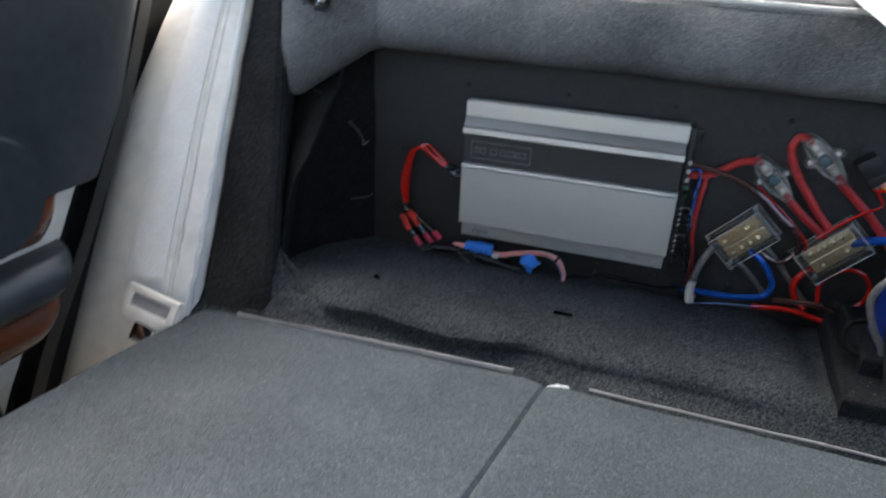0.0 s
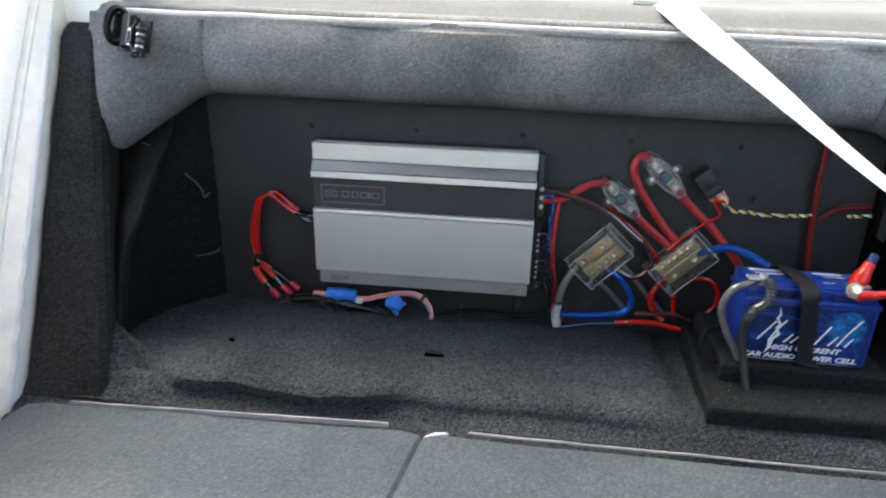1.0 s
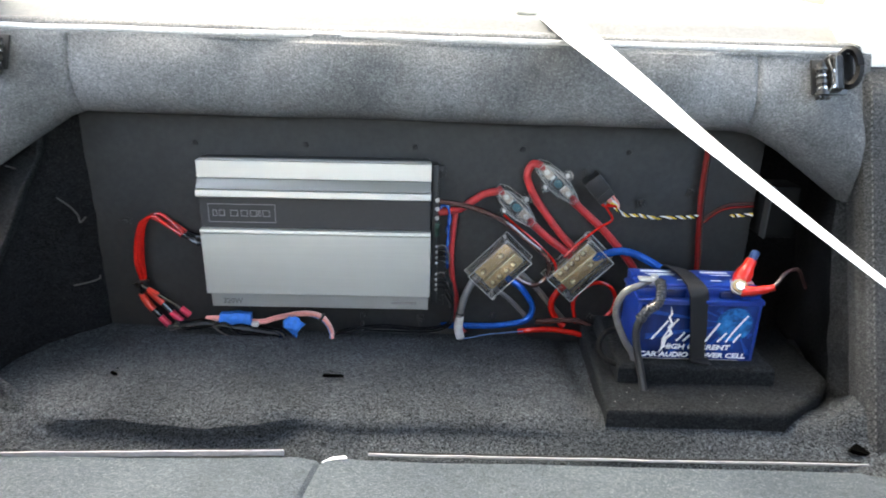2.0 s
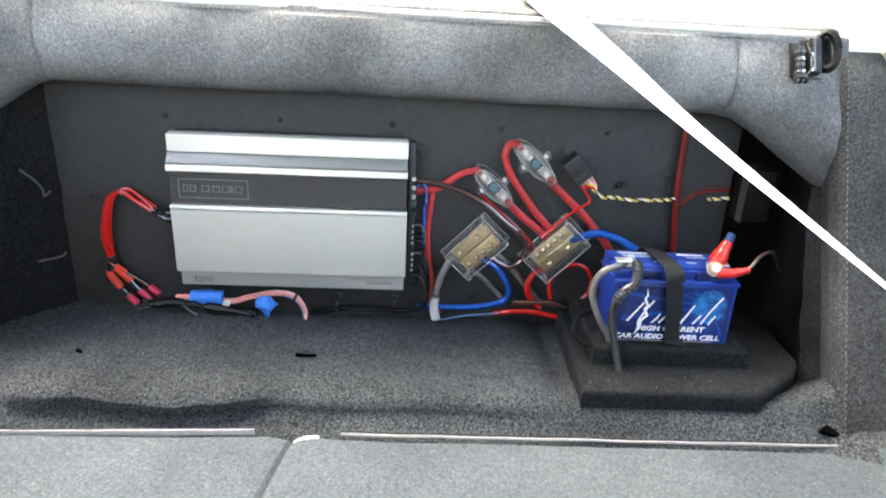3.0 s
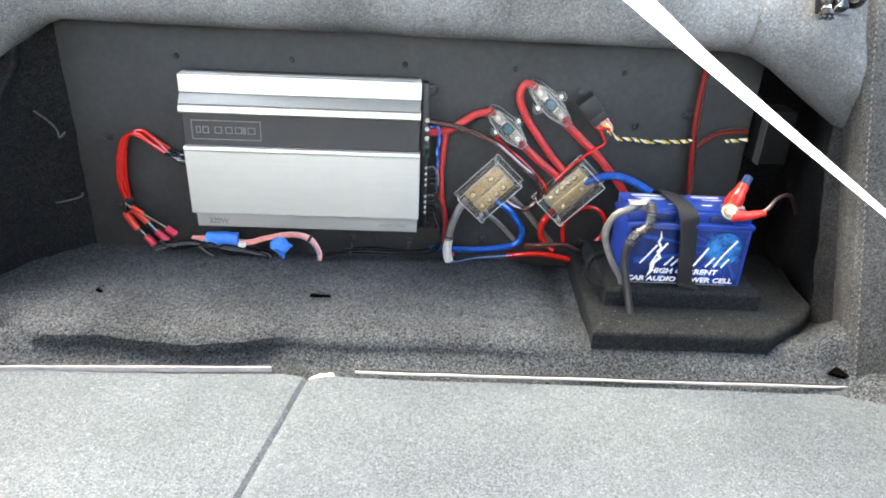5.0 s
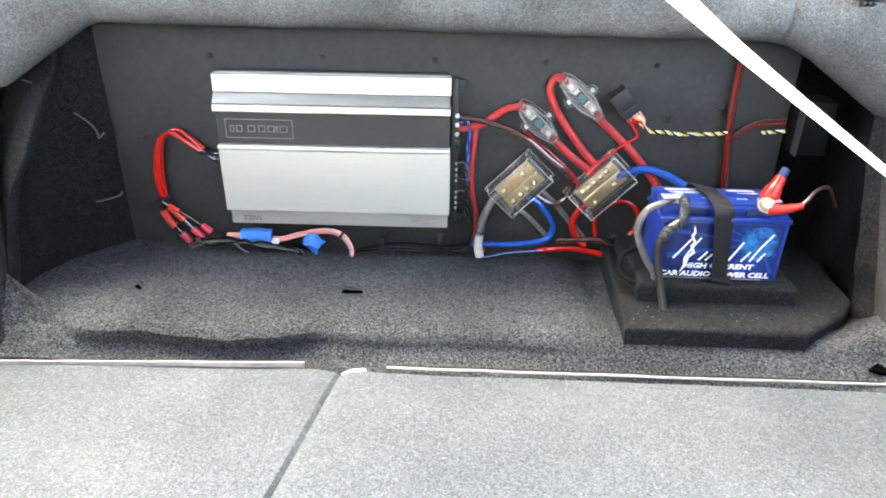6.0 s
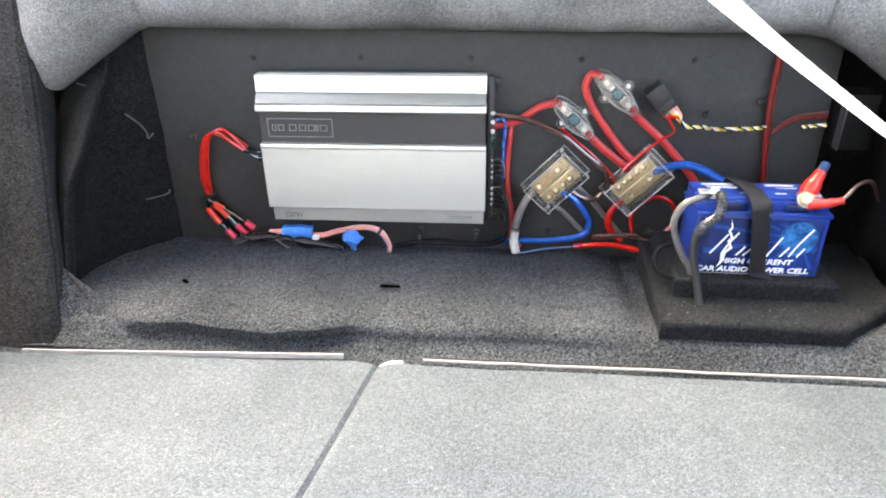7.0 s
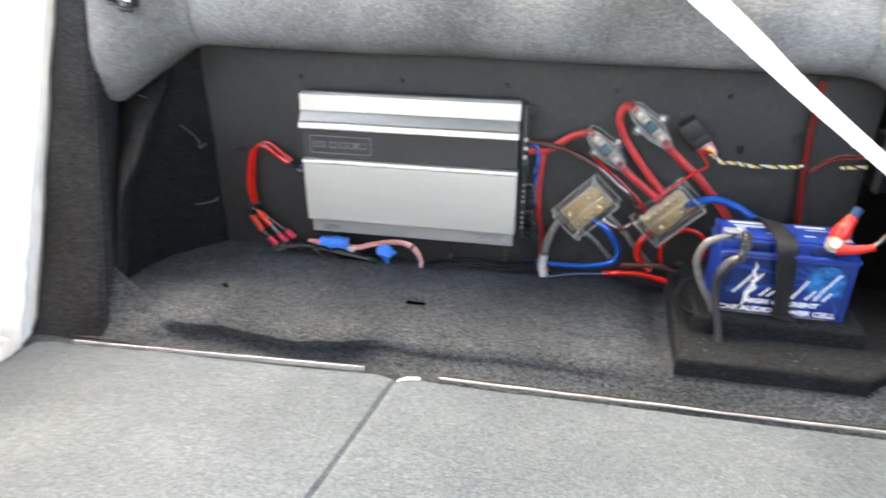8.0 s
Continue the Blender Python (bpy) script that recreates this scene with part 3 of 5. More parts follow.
right_seat = seatback(lambda y: gap_x(y) + 0.0002, lambda y: 1.045, "wide folded rear seatback with a light grey carpeted back")


def edge_strip(x0, x1, z0, z1, height, parent):
    def line(dy, dz):
        return [Vector((x0 + (x1 - x0) * k / 16, -0.281 + dy - 0.0155 * max(0.0, min(1.0, (0.178 - x0 - (x1 - x0) * k / 16) / 0.45)) + wobble(k, 0, x0, 0.7, 0.001), z0 + dz + (z1 - z0) * k / 16 + wobble(k, 3, x0, 0.6, 0.0012))) for k in range(17)]
    h = height / 2
    strip = part("edge_strip", sweep(line(0, 0), [(-h, -0.0013), (h * 0.6, -0.0013), (h, -0.0008), (h, 0.0012), (-h, 0.0012)]), TRIM_STRIP, parent, "pale plastic edge strip")
    part("edge_seal", sweep(line(0.004, 0.0005), circle(0.0006 + height * 0.2, 8)), MATTE_DARK, strip, "dark rubber lip")


edge_strip(-0.275, 0.178, -0.08, -0.0735, 0.0078, left_seat)
edge_strip(0.288, 0.952, -0.0735, -0.0705, 0.0028, right_seat)
clip = [(-0.016, -0.009), (-0.004, 0.001), (0.013, 0.004), (0.015, 0.0), (0.002, -0.004), (-0.009, -0.011)]
part("corner_clip", prism(clip, 0.004, Matrix.Translation((0.246, -0.287, -0.078)), 0.001), PRINT_WHITE, right_seat, "white plastic clip in the corner")


# ---- amplifier ----
def amplifier():
    t = thing("amplifier", (0.18, BOARD_Y, 0.0), "silver brushed-aluminium car amplifier with a black centre band on the board", "amplifier")

    def slab(name, outline, material, x0=0.0, x1=0.36, label=""):
        bm = prism(outline, x1 - x0, Matrix(((0, 0, 1, x0), (1, 0, 0, 0), (0, 1, 0, 0), (0, 0, 0, 1))), 0.0)
        bmesh.ops.bevel(bm, geom=[e for e in bm.edges], offset=0.0008, segments=1, affect="EDGES")
        return part(name, bm, material, t, label)

    # profiles as (y, z)
    slab("chassis", [(0.04, 0.006), (0.04, 0.2465), (0.006, 0.2465), (0.006, 0.006)], BLACK_PLASTIC, 0.003, 0.357, "black chassis")
    slab("top_fin", [(0.01, 0.2478), (0.01, 0.2495), (-0.001, 0.2495), (-0.001, 0.2478)], ALU, 0.004, 0.36, "aluminium edge")
    slab("top_panel", [(0.006, 0.247), (-0.002, 0.247), (-0.003, 0.22), (0.006, 0.22)], ALU, 0, 0.361)
    slab("groove", [(0.006, 0.219), (-0.002, 0.219), (-0.014, 0.205), (0.006, 0.203)], ALU_SHADED, 0, 0.36, "slanted aluminium face in a shaded copy of the metal")
    slab("rib", [(0.006, 0.2035), (-0.016, 0.2035), (-0.017, 0.1935), (-0.012, 0.1915), (0.006, 0.1915)], ALU, 0, 0.361)
    slab("centre_band", [(0.006, 0.191), (-0.004, 0.191), (-0.004, 0.14), (0.006, 0.14)], AMP_BLACK, 0, 0.36, "black anodised centre band")
    slab("lower_rib", [(0.006, 0.1395), (-0.013, 0.1395), (-0.014, 0.134), (-0.012, 0.133), (0.006, 0.133)], ALU, 0, 0.361)
    slab("main_panel", [(0.006, 0.1325), (-0.0115, 0.1322), (-0.009, 0.0285), (0.006, 0.0285)], ALU, 0, 0.361, "wide brushed aluminium panel")
    slab("bottom_strip", [(0.008, 0.0255), (0.001, 0.0255), (0.003, 0.001), (0.008, 0.001)], ALU_STRIP_SHADED, 0.003, 0.358)
    # logo plate drawn as plain shapes
    m = facing(0.0655, -0.0042, 0.164)
    bm = bmesh.new()
    for w, h, cx, cy in ((0.104, 0.0012, 0, 0.0145), (0.104, 0.0012, 0, -0.0145), (0.0012, 0.029, -0.052, 0), (0.0012, 0.029, 0.052, 0)):
        box((w, h, 0.0006), (cx, cy, 0), m=m, bm=bm)
    part("logo_frame", bm, LOGO, t, "thin grey printed frame", 0)
    for cx, w in ((-0.042, 0.007), (-0.031, 0.01), (-0.012, 0.013), (0.004, 0.012), (0.0185, 0.012), (0.0275, 0.003), (0.038, 0.013)):
        bm = bmesh.new()
        for bw, bh, dx, dy in ((w * 0.86, 0.0011, 0, 0.0046), (w * 0.86, 0.0011, 0, -0.0046), (0.0012, 0.0103, -w * 0.4, 0), (0.0012, 0.0103, w * 0.4, 0)):
            box((bw, bh, 0.0006), (cx + dx, dy, 0), m=m, bm=bm)
        part("logo_shape", bm, LOGO, t, "grey printed mark", 0)
    bm = lettering("320W", 0.0125)
    bmesh.ops.transform(bm, matrix=facing(0.022, 0.0014, 0.0075) @ Matrix.Rotation(radians(-4.7), 4, "X"), verts=bm.verts)
    part("power_print", bm, FAINT_PRINT, t, "printed power rating 320W", 0)
    part("model_print", box((0.042, 0.005, 0.0006), (0, 0, 0), m=facing(0.318, 0.0016, 0.013) @ Matrix.Rotation(radians(-4.7), 4, "X")), FAINTER_PRINT, t, "small grey print", 0)
    # terminals along the end
    part("terminal_strip", box((0.011, 0.022, 0.235), (0.3665, 0.026, 0.125), 0.002), BLACK_PLASTIC, t, "black terminal strip")
    for z, r in ((0.186, 0.0034), (0.172, 0.0034), (0.157, 0.0034), (0.109, 0.0019), (0.099, 0.0019), (0.089, 0.0019), (0.08, 0.0019), (0.0605, 0.0019), (0.051, 0.0019), (0.042, 0.0019), (0.033, 0.0019)):
        screw = cylinder(r, 0.006, facing(0.3705, 0.018, z), 12)
        box((r * 1.5, r * 0.3, 0.0012), (0, 0, 0.006), m=facing(0.3705, 0.018, z, 35), bm=screw)
        part("terminal_screw", screw, SCREW_STEEL, t, "bright terminal screw")
    for z in (0.136, 0.13):
        part("plug_socket", box((0.008, 0.016, 0.016), (0.371, 0.02, z + 0.004), 0.001), surface("green_socket", (0.01, 0.06, 0.04), 0.4), t, "small dark green socket")
    for x, z in ((0.374, 0.226), (0.374, 0.003), (0.2, -0.004), (0.31, -0.004)):
        foot = box((0.018, 0.006, 0.02), (x, 0.041, z), 0.002)
        f = part("mounting_foot", foot, BLACK_PLASTIC, t, "black mounting foot")
        part("foot_screw", cylinder(0.0042, 0.005, facing(x, 0.038, z), 10), BLACK_PLASTIC, f)
    for z in (0.114, 0.104):
        part("wire_gland", cylinder(0.0055, 0.02, pose(0.002, 0.022, z, 0, -90, 0), 12), BLACK_RUBBER, t)
    # it hangs a little askew on its feet
    t.rotation_euler, t.location.z = (0, radians(-0.55), 0), t.location.z + 0.0012


amplifier()


# ---- board fixings ----
SOFT_BLACK = surface("soft_black_screw", (0.015, 0.015, 0.015), 0.6, grain=150, spec=0.3)


def board_screw(x, z):
    bm = cylinder(0.0046, 0.002, facing(x, BOARD_Y, z), 14, 0.0036)
    box((0.006, 0.0012, 0.0012), (0, 0, 0.002), m=facing(x, BOARD_Y, z, 40), bm=bm)
    return solid("board_screw", bm, SOFT_BLACK, "black screw head in the black board", "screw", (x, BOARD_Y, z), "board screws")


for sx, sz in ((-0.017, 0.263), (0.158, 0.265), (0.331, 0.266), (0.502, 0.267), (0.671, 0.268)):
    board_screw(sx, sz)


def tie_mount(x, z, turn=0.0):
    t = thing("cable_tie_mount", (x, BOARD_Y, z), "black plastic cable tie mount on the board", "cable mount", "cable tie mounts")
    m = facing(x, BOARD_Y, z, turn)
    part("base", box((0.011, 0.011, 0.004), (0, 0, 0.002), 0.001, m), BLACK_PLASTIC, t)
    part("tie_head", box((0.005, 0.007, 0.008), (0.0, 0.003, 0.008), 0.001, m), BLACK_PLASTIC, t)
    part("tie_tail", box((0.003, 0.012, 0.0012), (0.001, 0.01, 0.011), 0.0, m @ Matrix.Rotation(radians(20), 4, "X")), BLACK_PLASTIC, t)


for mx, mz, turn in ((0.7, 0.186, 10), (0.777, 0.206, -20), (0.47, -0.022, 0), (-0.137, 0.131, 80), (-0.132, 0.018, 70), (0.248, -0.028, 0), (0.345, -0.03, 180), (0.638, -0.02, -30), (0.4, -0.005, 0)):
    tie_mount(mx, mz, turn)


# ---- cables ----
def path(pairs, y=0.035):
    return [(p[0], p[2] if len(p) > 2 else y, p[1]) for p in pairs]


def cable(name, pairs, r, material, label, y=0.035, category="cable"):
    pts = path(pairs, y)
    return solid(name, tube(pts, r), material, label, category, pts[len(pts) // 2])


cable("power_cable", ((0.372, 0.163), (0.405, 0.17), (0.424, 0.183), (0.444, 0.196), (0.467, 0.203, 0.03)), 0.0062, RED_THICK, "thick red power cable from the amplifier to a fuse holder")
cable("remote_cable", ((0.4, 0.173, 0.04), (0.396, 0.132), (0.394, 0.091), (0.397, 0.051), (0.405, 0.011), (0.408, -0.03, 0.03), (0.42, -0.045, 0.02)), 0.0048, RED_THICK, "red cable hanging beside the amplifier's terminals")
cable("power_cable", ((0.52, 0.153, 0.028), (0.552, 0.125, 0.032), (0.582, 0.102), (0.598, 0.087)), 0.0062, RED_THICK, "thick red power cable between fuse holder and distribution block")
cable("power_cable", ((0.533, 0.246, 0.03), (0.518, 0.247), (0.5105, 0.232), (0.514, 0.215), (0.528, 0.189), (0.548, 0.162), (0.574, 0.13), (0.598, 0.106)), 0.0062, RED_THICK, "thick red power cable looping from a fuse holder to a block")
cable("power_cable", ((0.585, 0.19, 0.03), (0.615, 0.164), (0.64, 0.142), (0.666, 0.115), (0.694, 0.082), (0.71, 0.055, 0.03)), 0.0062, RED_THICK, "thick red power cable running down behind the battery")
cable("ground_cable", ((0.371, 0.184, 0.026), (0.4, 0.181, 0.024), (0.432, 0.174, 0.022), (0.459, 0.164, 0.022), (0.487, 0.148, 0.022), (0.516, 0.124, 0.022), (0.545, 0.101, 0.024), (0.557, 0.077), (0.554, 0.057), (0.537, 0.042), (0.518, 0.046), (0.5, 0.057)), 0.0045, BROWN, "glossy smoked-brown ground cable curving round to a block", 0.032)
cable("signal_wire", ((0.477, 0.163), (0.496, 0.147), (0.525, 0.124), (0.55, 0.101), (0.566, 0.082), (0.57, 0.06)), 0.0022, RED, "thin red wire along the ground cable", 0.03, "wire")
cable("ground_cable", ((0.44, 0.055, 0.03), (0.428, 0.042, 0.024), (0.417, 0.017, 0.02), (0.411, -0.01, 0.016), (0.41, -0.031, 0.014), (0.415, -0.052, 0.012)), 0.0065, GREY, "thick grey ground cable ending in white tape at the floor")
tape_end = cable("cable_tape", ((0.4115, -0.013, 0.0155), (0.41, -0.031, 0.014), (0.4138, -0.05, 0.012)), 0.0073, WHITE_TAPE, "white tape wrapped round the end of the grey cable", 0.014, "tape")
cable("cable_tie", ((0.4128, -0.006, 0.016), (0.4122, -0.009, 0.0157)), 0.0078, BLACK_PLASTIC, "black cable tie round the grey cable", 0.016, "cable tie")
cable("speaker_cable", ((0.485, 0.056), (0.509, 0.04), (0.525, 0.021), (0.535, 0.0), (0.527, -0.021), (0.501, -0.03), (0.463, -0.035), (0.414, -0.036), (0.38, -0.037)), 0.0055, BLUE, "metallic blue cable bending down from a block", 0.03)
cable("signal_wire", ((0.52, -0.035), (0.463, -0.042), (0.43, -0.05), (0.416, -0.052)), 0.0009, LIGHT_BLUE, "thin pale blue wire along the floor", 0.012, "wire")
cable("ground_cable", ((0.465, 0.04), (0.473, 0.029), (0.493, 0.014), (0.518, -0.011), (0.53, -0.025)), 0.004, GREY, "grey cable passing under the block", 0.038)
cable("ground_cable", ((0.507, 0.065), (0.538, 0.036), (0.564, 0.006), (0.591, -0.024)), 0.0045, GREY, "grey cable running behind the blocks", 0.039)
cable("power_cable", ((0.6, 0.05, 0.04), (0.589, 0.041, 0.038), (0.572, 0.027), (0.566, 0.007), (0.573, -0.014), (0.59, -0.03, 0.025)), 0.0056, RED, "bright red cable bending down from a block", 0.03)
cable("power_cable", ((0.61, -0.025), (0.603, 0.013), (0.613, 0.034), (0.634, 0.049), (0.658, 0.046), (0.673, 0.026), (0.67, 0.0), (0.652, -0.02)), 0.0035, RED, "coiled loop of thin red cable", 0.03)
cable("power_cable", ((0.63, 0.092, 0.034), (0.645, 0.102, 0.026), (0.672, 0.11, 0.022), (0.699, 0.106, 0.012), (0.729, 0.094, -0.01), (0.75, 0.08, -0.02)), 0.0068, BLUE, "thick metallic blue cable arching to the battery")
cable("power_cable", ((0.515, -0.046, 0.034), (0.535, -0.038, 0.024), (0.568, -0.034, 0.02), (0.598, -0.037, 0.018), (0.627, -0.041, 0.016), (0.66, -0.035, 0.016)), 0.0048, RED, "bright red cable lying along the foot of the board")
cable("ground_cable", ((0.54, -0.02), (0.557, -0.02), (0.586, -0.017), (0.614, -0.018), (0.645, -0.032)), 0.0046, BROWN, "dark cable tied along the foot of the board", 0.022)
cable("signal_wire", ((0.628, 0.196), (0.644, 0.176), (0.651, 0.161), (0.634, 0.149), (0.614, 0.132), (0.594, 0.112), (0.58, 0.095)), 0.0021, RED, "thin red wire from the relay to a block", 0.026, "wire")
# Its dark red also holds the partial shadow on the cable.
cable("power_cable", ((0.79, 0.3), (0.79, 0.266), (0.79, 0.236), (0.791, 0.206), (0.794, 0.165), (0.798, 0.128), (0.803, 0.085), (0.805, 0.04)), 0.0042, RED_IN_SHADE, "red cable running straight down the board", 0.034)
cable("ground_cable", ((0.796, 0.3), (0.796, 0.262), (0.7965, 0.236), (0.7975, 0.206), (0.8, 0.165), (0.804, 0.128), (0.809, 0.085), (0.811, 0.04)), 0.0026, BROWN, "dark brown wire beside the red one", 0.038, "wire")
for dz, mt in ((0.0, RED_IN_SHADE), (0.006, BROWN)):
    cable("signal_wire", ((0.803, 0.158 + dz), (0.82, 0.174 + dz), (0.84, 0.184 + dz), (0.88, 0.188 + dz)), 0.0022, mt, "thin wire bending off to the side box", 0.036, "wire")


def twisted_pair(pairs, y, label):
    line = spline(path(pairs, y), 16)
    t = thing("twisted_wire", line[len(line) // 2], label, "wire")
    for k, (mt, name) in enumerate(((YELLOW, "yellow_strand"), (WHITE_WIRE, "white_strand"), (BLACK_RUBBER, "black_strand"))):
        pts = []
        for i, p in enumerate(line):
            a = i * 0.5 + 1.3 * math.sin(i * 0.13) + k * 2.094
            pts.append(p + Vector((0, math.cos(a), math.sin(a))) * 0.0017)
        part(name, sweep(pts, circle(0.0014, 6)), mt, t)


twisted_pair(((0.645, 0.19), (0.655, 0.181), (0.672, 0.169), (0.694, 0.169), (0.716, 0.166), (0.742, 0.167), (0.769, 0.168), (0.79, 0.1705)), 0.03, "twisted yellow, white and black wires from the relay")
twisted_pair(((0.845, 0.1715), (0.86, 0.173), (0.88, 0.175)), 0.034, "short end of twisted yellow and white wires")


for k in range(3):
    cable("signal_wire", ((0.374, 0.178 - 0.004 * k), (0.383, 0.176 + 0.002 * k), (0.388, 0.168 + 0.003 * k), (0.387 + 0.002 * k, 0.15), (0.3885 - 0.002 * k, 0.135), (0.386 + 0.002 * k, 0.115), (0.389 - 0.002 * k, 0.1), (0.388, 0.07)), 0.0015, BLUE if k != 1 else LIGHT_BLUE, "thin blue wire twisted down beside the terminals", 0.026 + 0.003 * k, "wire")
for k, z in enumerate((0.109, 0.099, 0.089, 0.08, 0.0605, 0.051, 0.042, 0.033)):
    cable("signal_wire", ((0.372, z), (0.379, z + 0.002), (0.385, z - 0.002 + 0.001 * (k % 3)), (0.3895, z - 0.012), (0.3905, z - 0.03)), 0.0013, BLACK_RUBBER if k % 4 else GREY, "thin wire looping out of a terminal", 0.024 + 0.0015 * (k % 4), "wire")


CONTACT = surface("pale_plated_contact", (0.5, 0.43, 0.37), 0.3, 0.6, grain=90, vary=0.35)


def fuse_holder(x, z, length, angle, label):
    t = thing("fuse_holder", (x, BOARD_Y, z), label, "fuse holder", "inline fuse holders")
    m = facing(x, BOARD_Y, z, angle)
    h = length / 2
    half = [(-h, 0.006), (-h * 0.72, 0.0125), (-h * 0.1, 0.0165), (h * 0.3, 0.0155), (h * 0.82, 0.0085), (h, 0.006)]
    outline = [(a, -b) for a, b in half] + half[::-1]
    part("cover", prism(outline, 0.026, m @ Matrix.Translation((0, 0, 0.002)), 0.003), CLEAR, t, "clear plastic cover")
    part("base", prism([(a * 0.96, b * 0.9) for a, b in outline], 0.003, m @ Matrix.Translation((0, 0, 0.0005))), CLEAR_BASE, t, "clear base plate")
    # Milky rods on the cover paint the highlights along its edges.
    for level, shrink in ((0.0275, 0.9), (0.003, 1.0)):
        loop = [m @ Vector((a * shrink, b * shrink, level)) for a, b in outline + outline[:1]]
        part("cover_rim", sweep(loop, circle(0.0006, 6), cap=False), CLEAR_GLINT, t, "milky rod painted as the clear edge's glint")
    part("cover_ridge", sweep([m @ Vector((-h * 0.8, 0.009, 0.0275)), m @ Vector((h * 0.75, 0.009, 0.0275))], circle(0.0009, 6)), CLEAR_GLINT, t, "milky rod painted as a highlight on the cover")
    for s in (-1, 1):
        part("contact", box((0.02, 0.013, 0.007), (s * h * 0.52, 0, 0.013), 0.0015, m), CONTACT, t, "pale metal contact")
        part("wire_end", sweep([m @ Vector((s * h * 1.02, 0, 0.011)), m @ Vector((s * h * 0.68, 0, 0.013))], circle(0.005, 12)), RED_THICK, t, "red jacket end inside the clear cover")
        part("contact_screw", cylinder(0.004, 0.003, m @ Matrix.Translation((s * h * 0.55, 0.0, 0.0175)), 12), SILVER, t)
        ear = m @ Matrix.Translation((s * 0.006, s * 0.019, 0.002))
        part("mounting_ear", cylinder(0.009, 0.006, ear, 16), CLEAR_BASE, t, "clear mounting ear")
        part("ear_screw", cylinder(0.003, 0.007, ear, 10), SILVER, t)
    part("fuse_blade", box((0.03, 0.009, 0.002), (0, 0, 0.0145), 0.0005, m), SILVER, t, "flat metal fuse blade")
    ring = sweep([Vector((0.009 * math.cos(a), 0.0075 * math.sin(a), 0.021)) for a in [k * 2 * math.pi / 20 for k in range(21)]], circle(0.0013, 6), cap=False)
    bmesh.ops.transform(ring, matrix=m, verts=ring.verts)
    part("fuse_window", ring, BLACK_PLASTIC, t, "dark teal fuse window rim")
    part("fuse_body", box((0.02, 0.012, 0.005), (0, 0, 0.018), 0.001, m), FUSE_BLUE, t, "teal fuse body")


fuse_holder(0.4955, 0.178, 0.084, -43.5, "clear plastic inline fuse holder with a silver and teal fuse")
fuse_holder(0.5585, 0.219, 0.09, -42.7, "clear plastic inline fuse holder fed by a looping red cable")


def distribution_block(x, z, length, width, angle, screws, flip, label):
    t = thing("distribution_block", (x, BOARD_Y, z), label, "distribution block", "distribution blocks")
    m = facing(x, BOARD_Y, z, angle)
    part("base_plate", box((length * 1.08, width * 1.12, 0.005), (0, 0, 0.0025), 0.001, m), CLEAR_BASE, t, "clear base plate")
    hl, hw = length / 2, width / 2
    # The block's bright edge glints are painted as milky rods.
    for level, grow in ((0.036, 1.0), (0.005, 1.1)):
        loop = [m @ Vector((a * grow, b * grow, level)) for a, b in ((-hl, -hw), (hl, -hw), (hl, hw), (-hl, hw), (-hl, -hw))]
        for p, q in zip(loop, loop[1:]):
            part("cover_edge", sweep([p, q], circle(0.0008, 6)), CLEAR_GLINT, t, "milky rod painted as the clear edge's glint")
    for a, b in ((-hl, -hw), (hl, -hw), (hl, hw), (-hl, hw)):
        part("cover_edge", sweep([m @ Vector((a, b, 0.005)), m @ Vector((a, b, 0.036))], circle(0.0009, 6)), CLEAR_GLINT, t, "milky rod painted as the clear edge's glint")
    part("cover", box((length, width, 0.03), (0, 0, 0.021), 0.002, m), CLEAR, t, "clear plastic cover")
    part("brass_bar", box((length * 0.8, width * 0.38, 0.016), (0, flip * width * 0.19, 0.014), 0.0015, m), BRASS, t, "brass bar")
    part("brass_bar", box((length * 0.8, width * 0.36, 0.011), (0, -flip * width * 0.2, 0.0115), 0.0015, m), BRASS, t, "brass bar")
    part("ridge", box((length * 0.8, 0.0025, 0.003), (0, flip * 0.001, 0.0225), 0.0008, m), GOLD, t)
    for sx, sy in screws:
        hole = m @ Matrix.Translation((sx, sy, 0.0175))
        # A disc of darker brass paints the shade round each screw.
        part("screw_hole", cylinder(0.0056, 0.0012, m @ Matrix.Translation((sx, sy, 0.0222 if sy * flip > 0 else 0.0172)), 12), BRASS_SHADE, t, "dark disc painted as the screw hole's shade")
        part("set_screw", cylinder(0.0044, 0.0098, hole @ Matrix.Rotation(radians(-14), 4, "X"), 12, 0.003), GOLD, t, "gold set screw")
    for sx, sy in ((-1, -1), (1, 1)):
        post = m @ Matrix.Translation((sx * length * 0.46, sy * width * 0.5, 0.0))
        part("corner_post", cylinder(0.0045, 0.034, post, 10), CLEAR, t, "clear corner post")
        part("corner_screw", cylinder(0.0025, 0.012, post, 8), SILVER, t)


distribution_block(0.4735, 0.075, 0.089, 0.056, 46.5, [(-0.025, 0.011), (0.015, 0.011), (-0.026, -0.013), (-0.01, -0.013), (0.005, -0.013), (0.02, -0.013)], -1, "clear-covered brass distribution block with gold screws")
distribution_block(0.605, 0.077, 0.095, 0.056, 46.5, [(-0.027, 0.015), (-0.014, 0.015), (-0.003, 0.015), (0.01, 0.015), (0.022, 0.015), (0.018, -0.011), (-0.023, -0.013)], 1, "clear-covered brass distribution block fed by red cables")


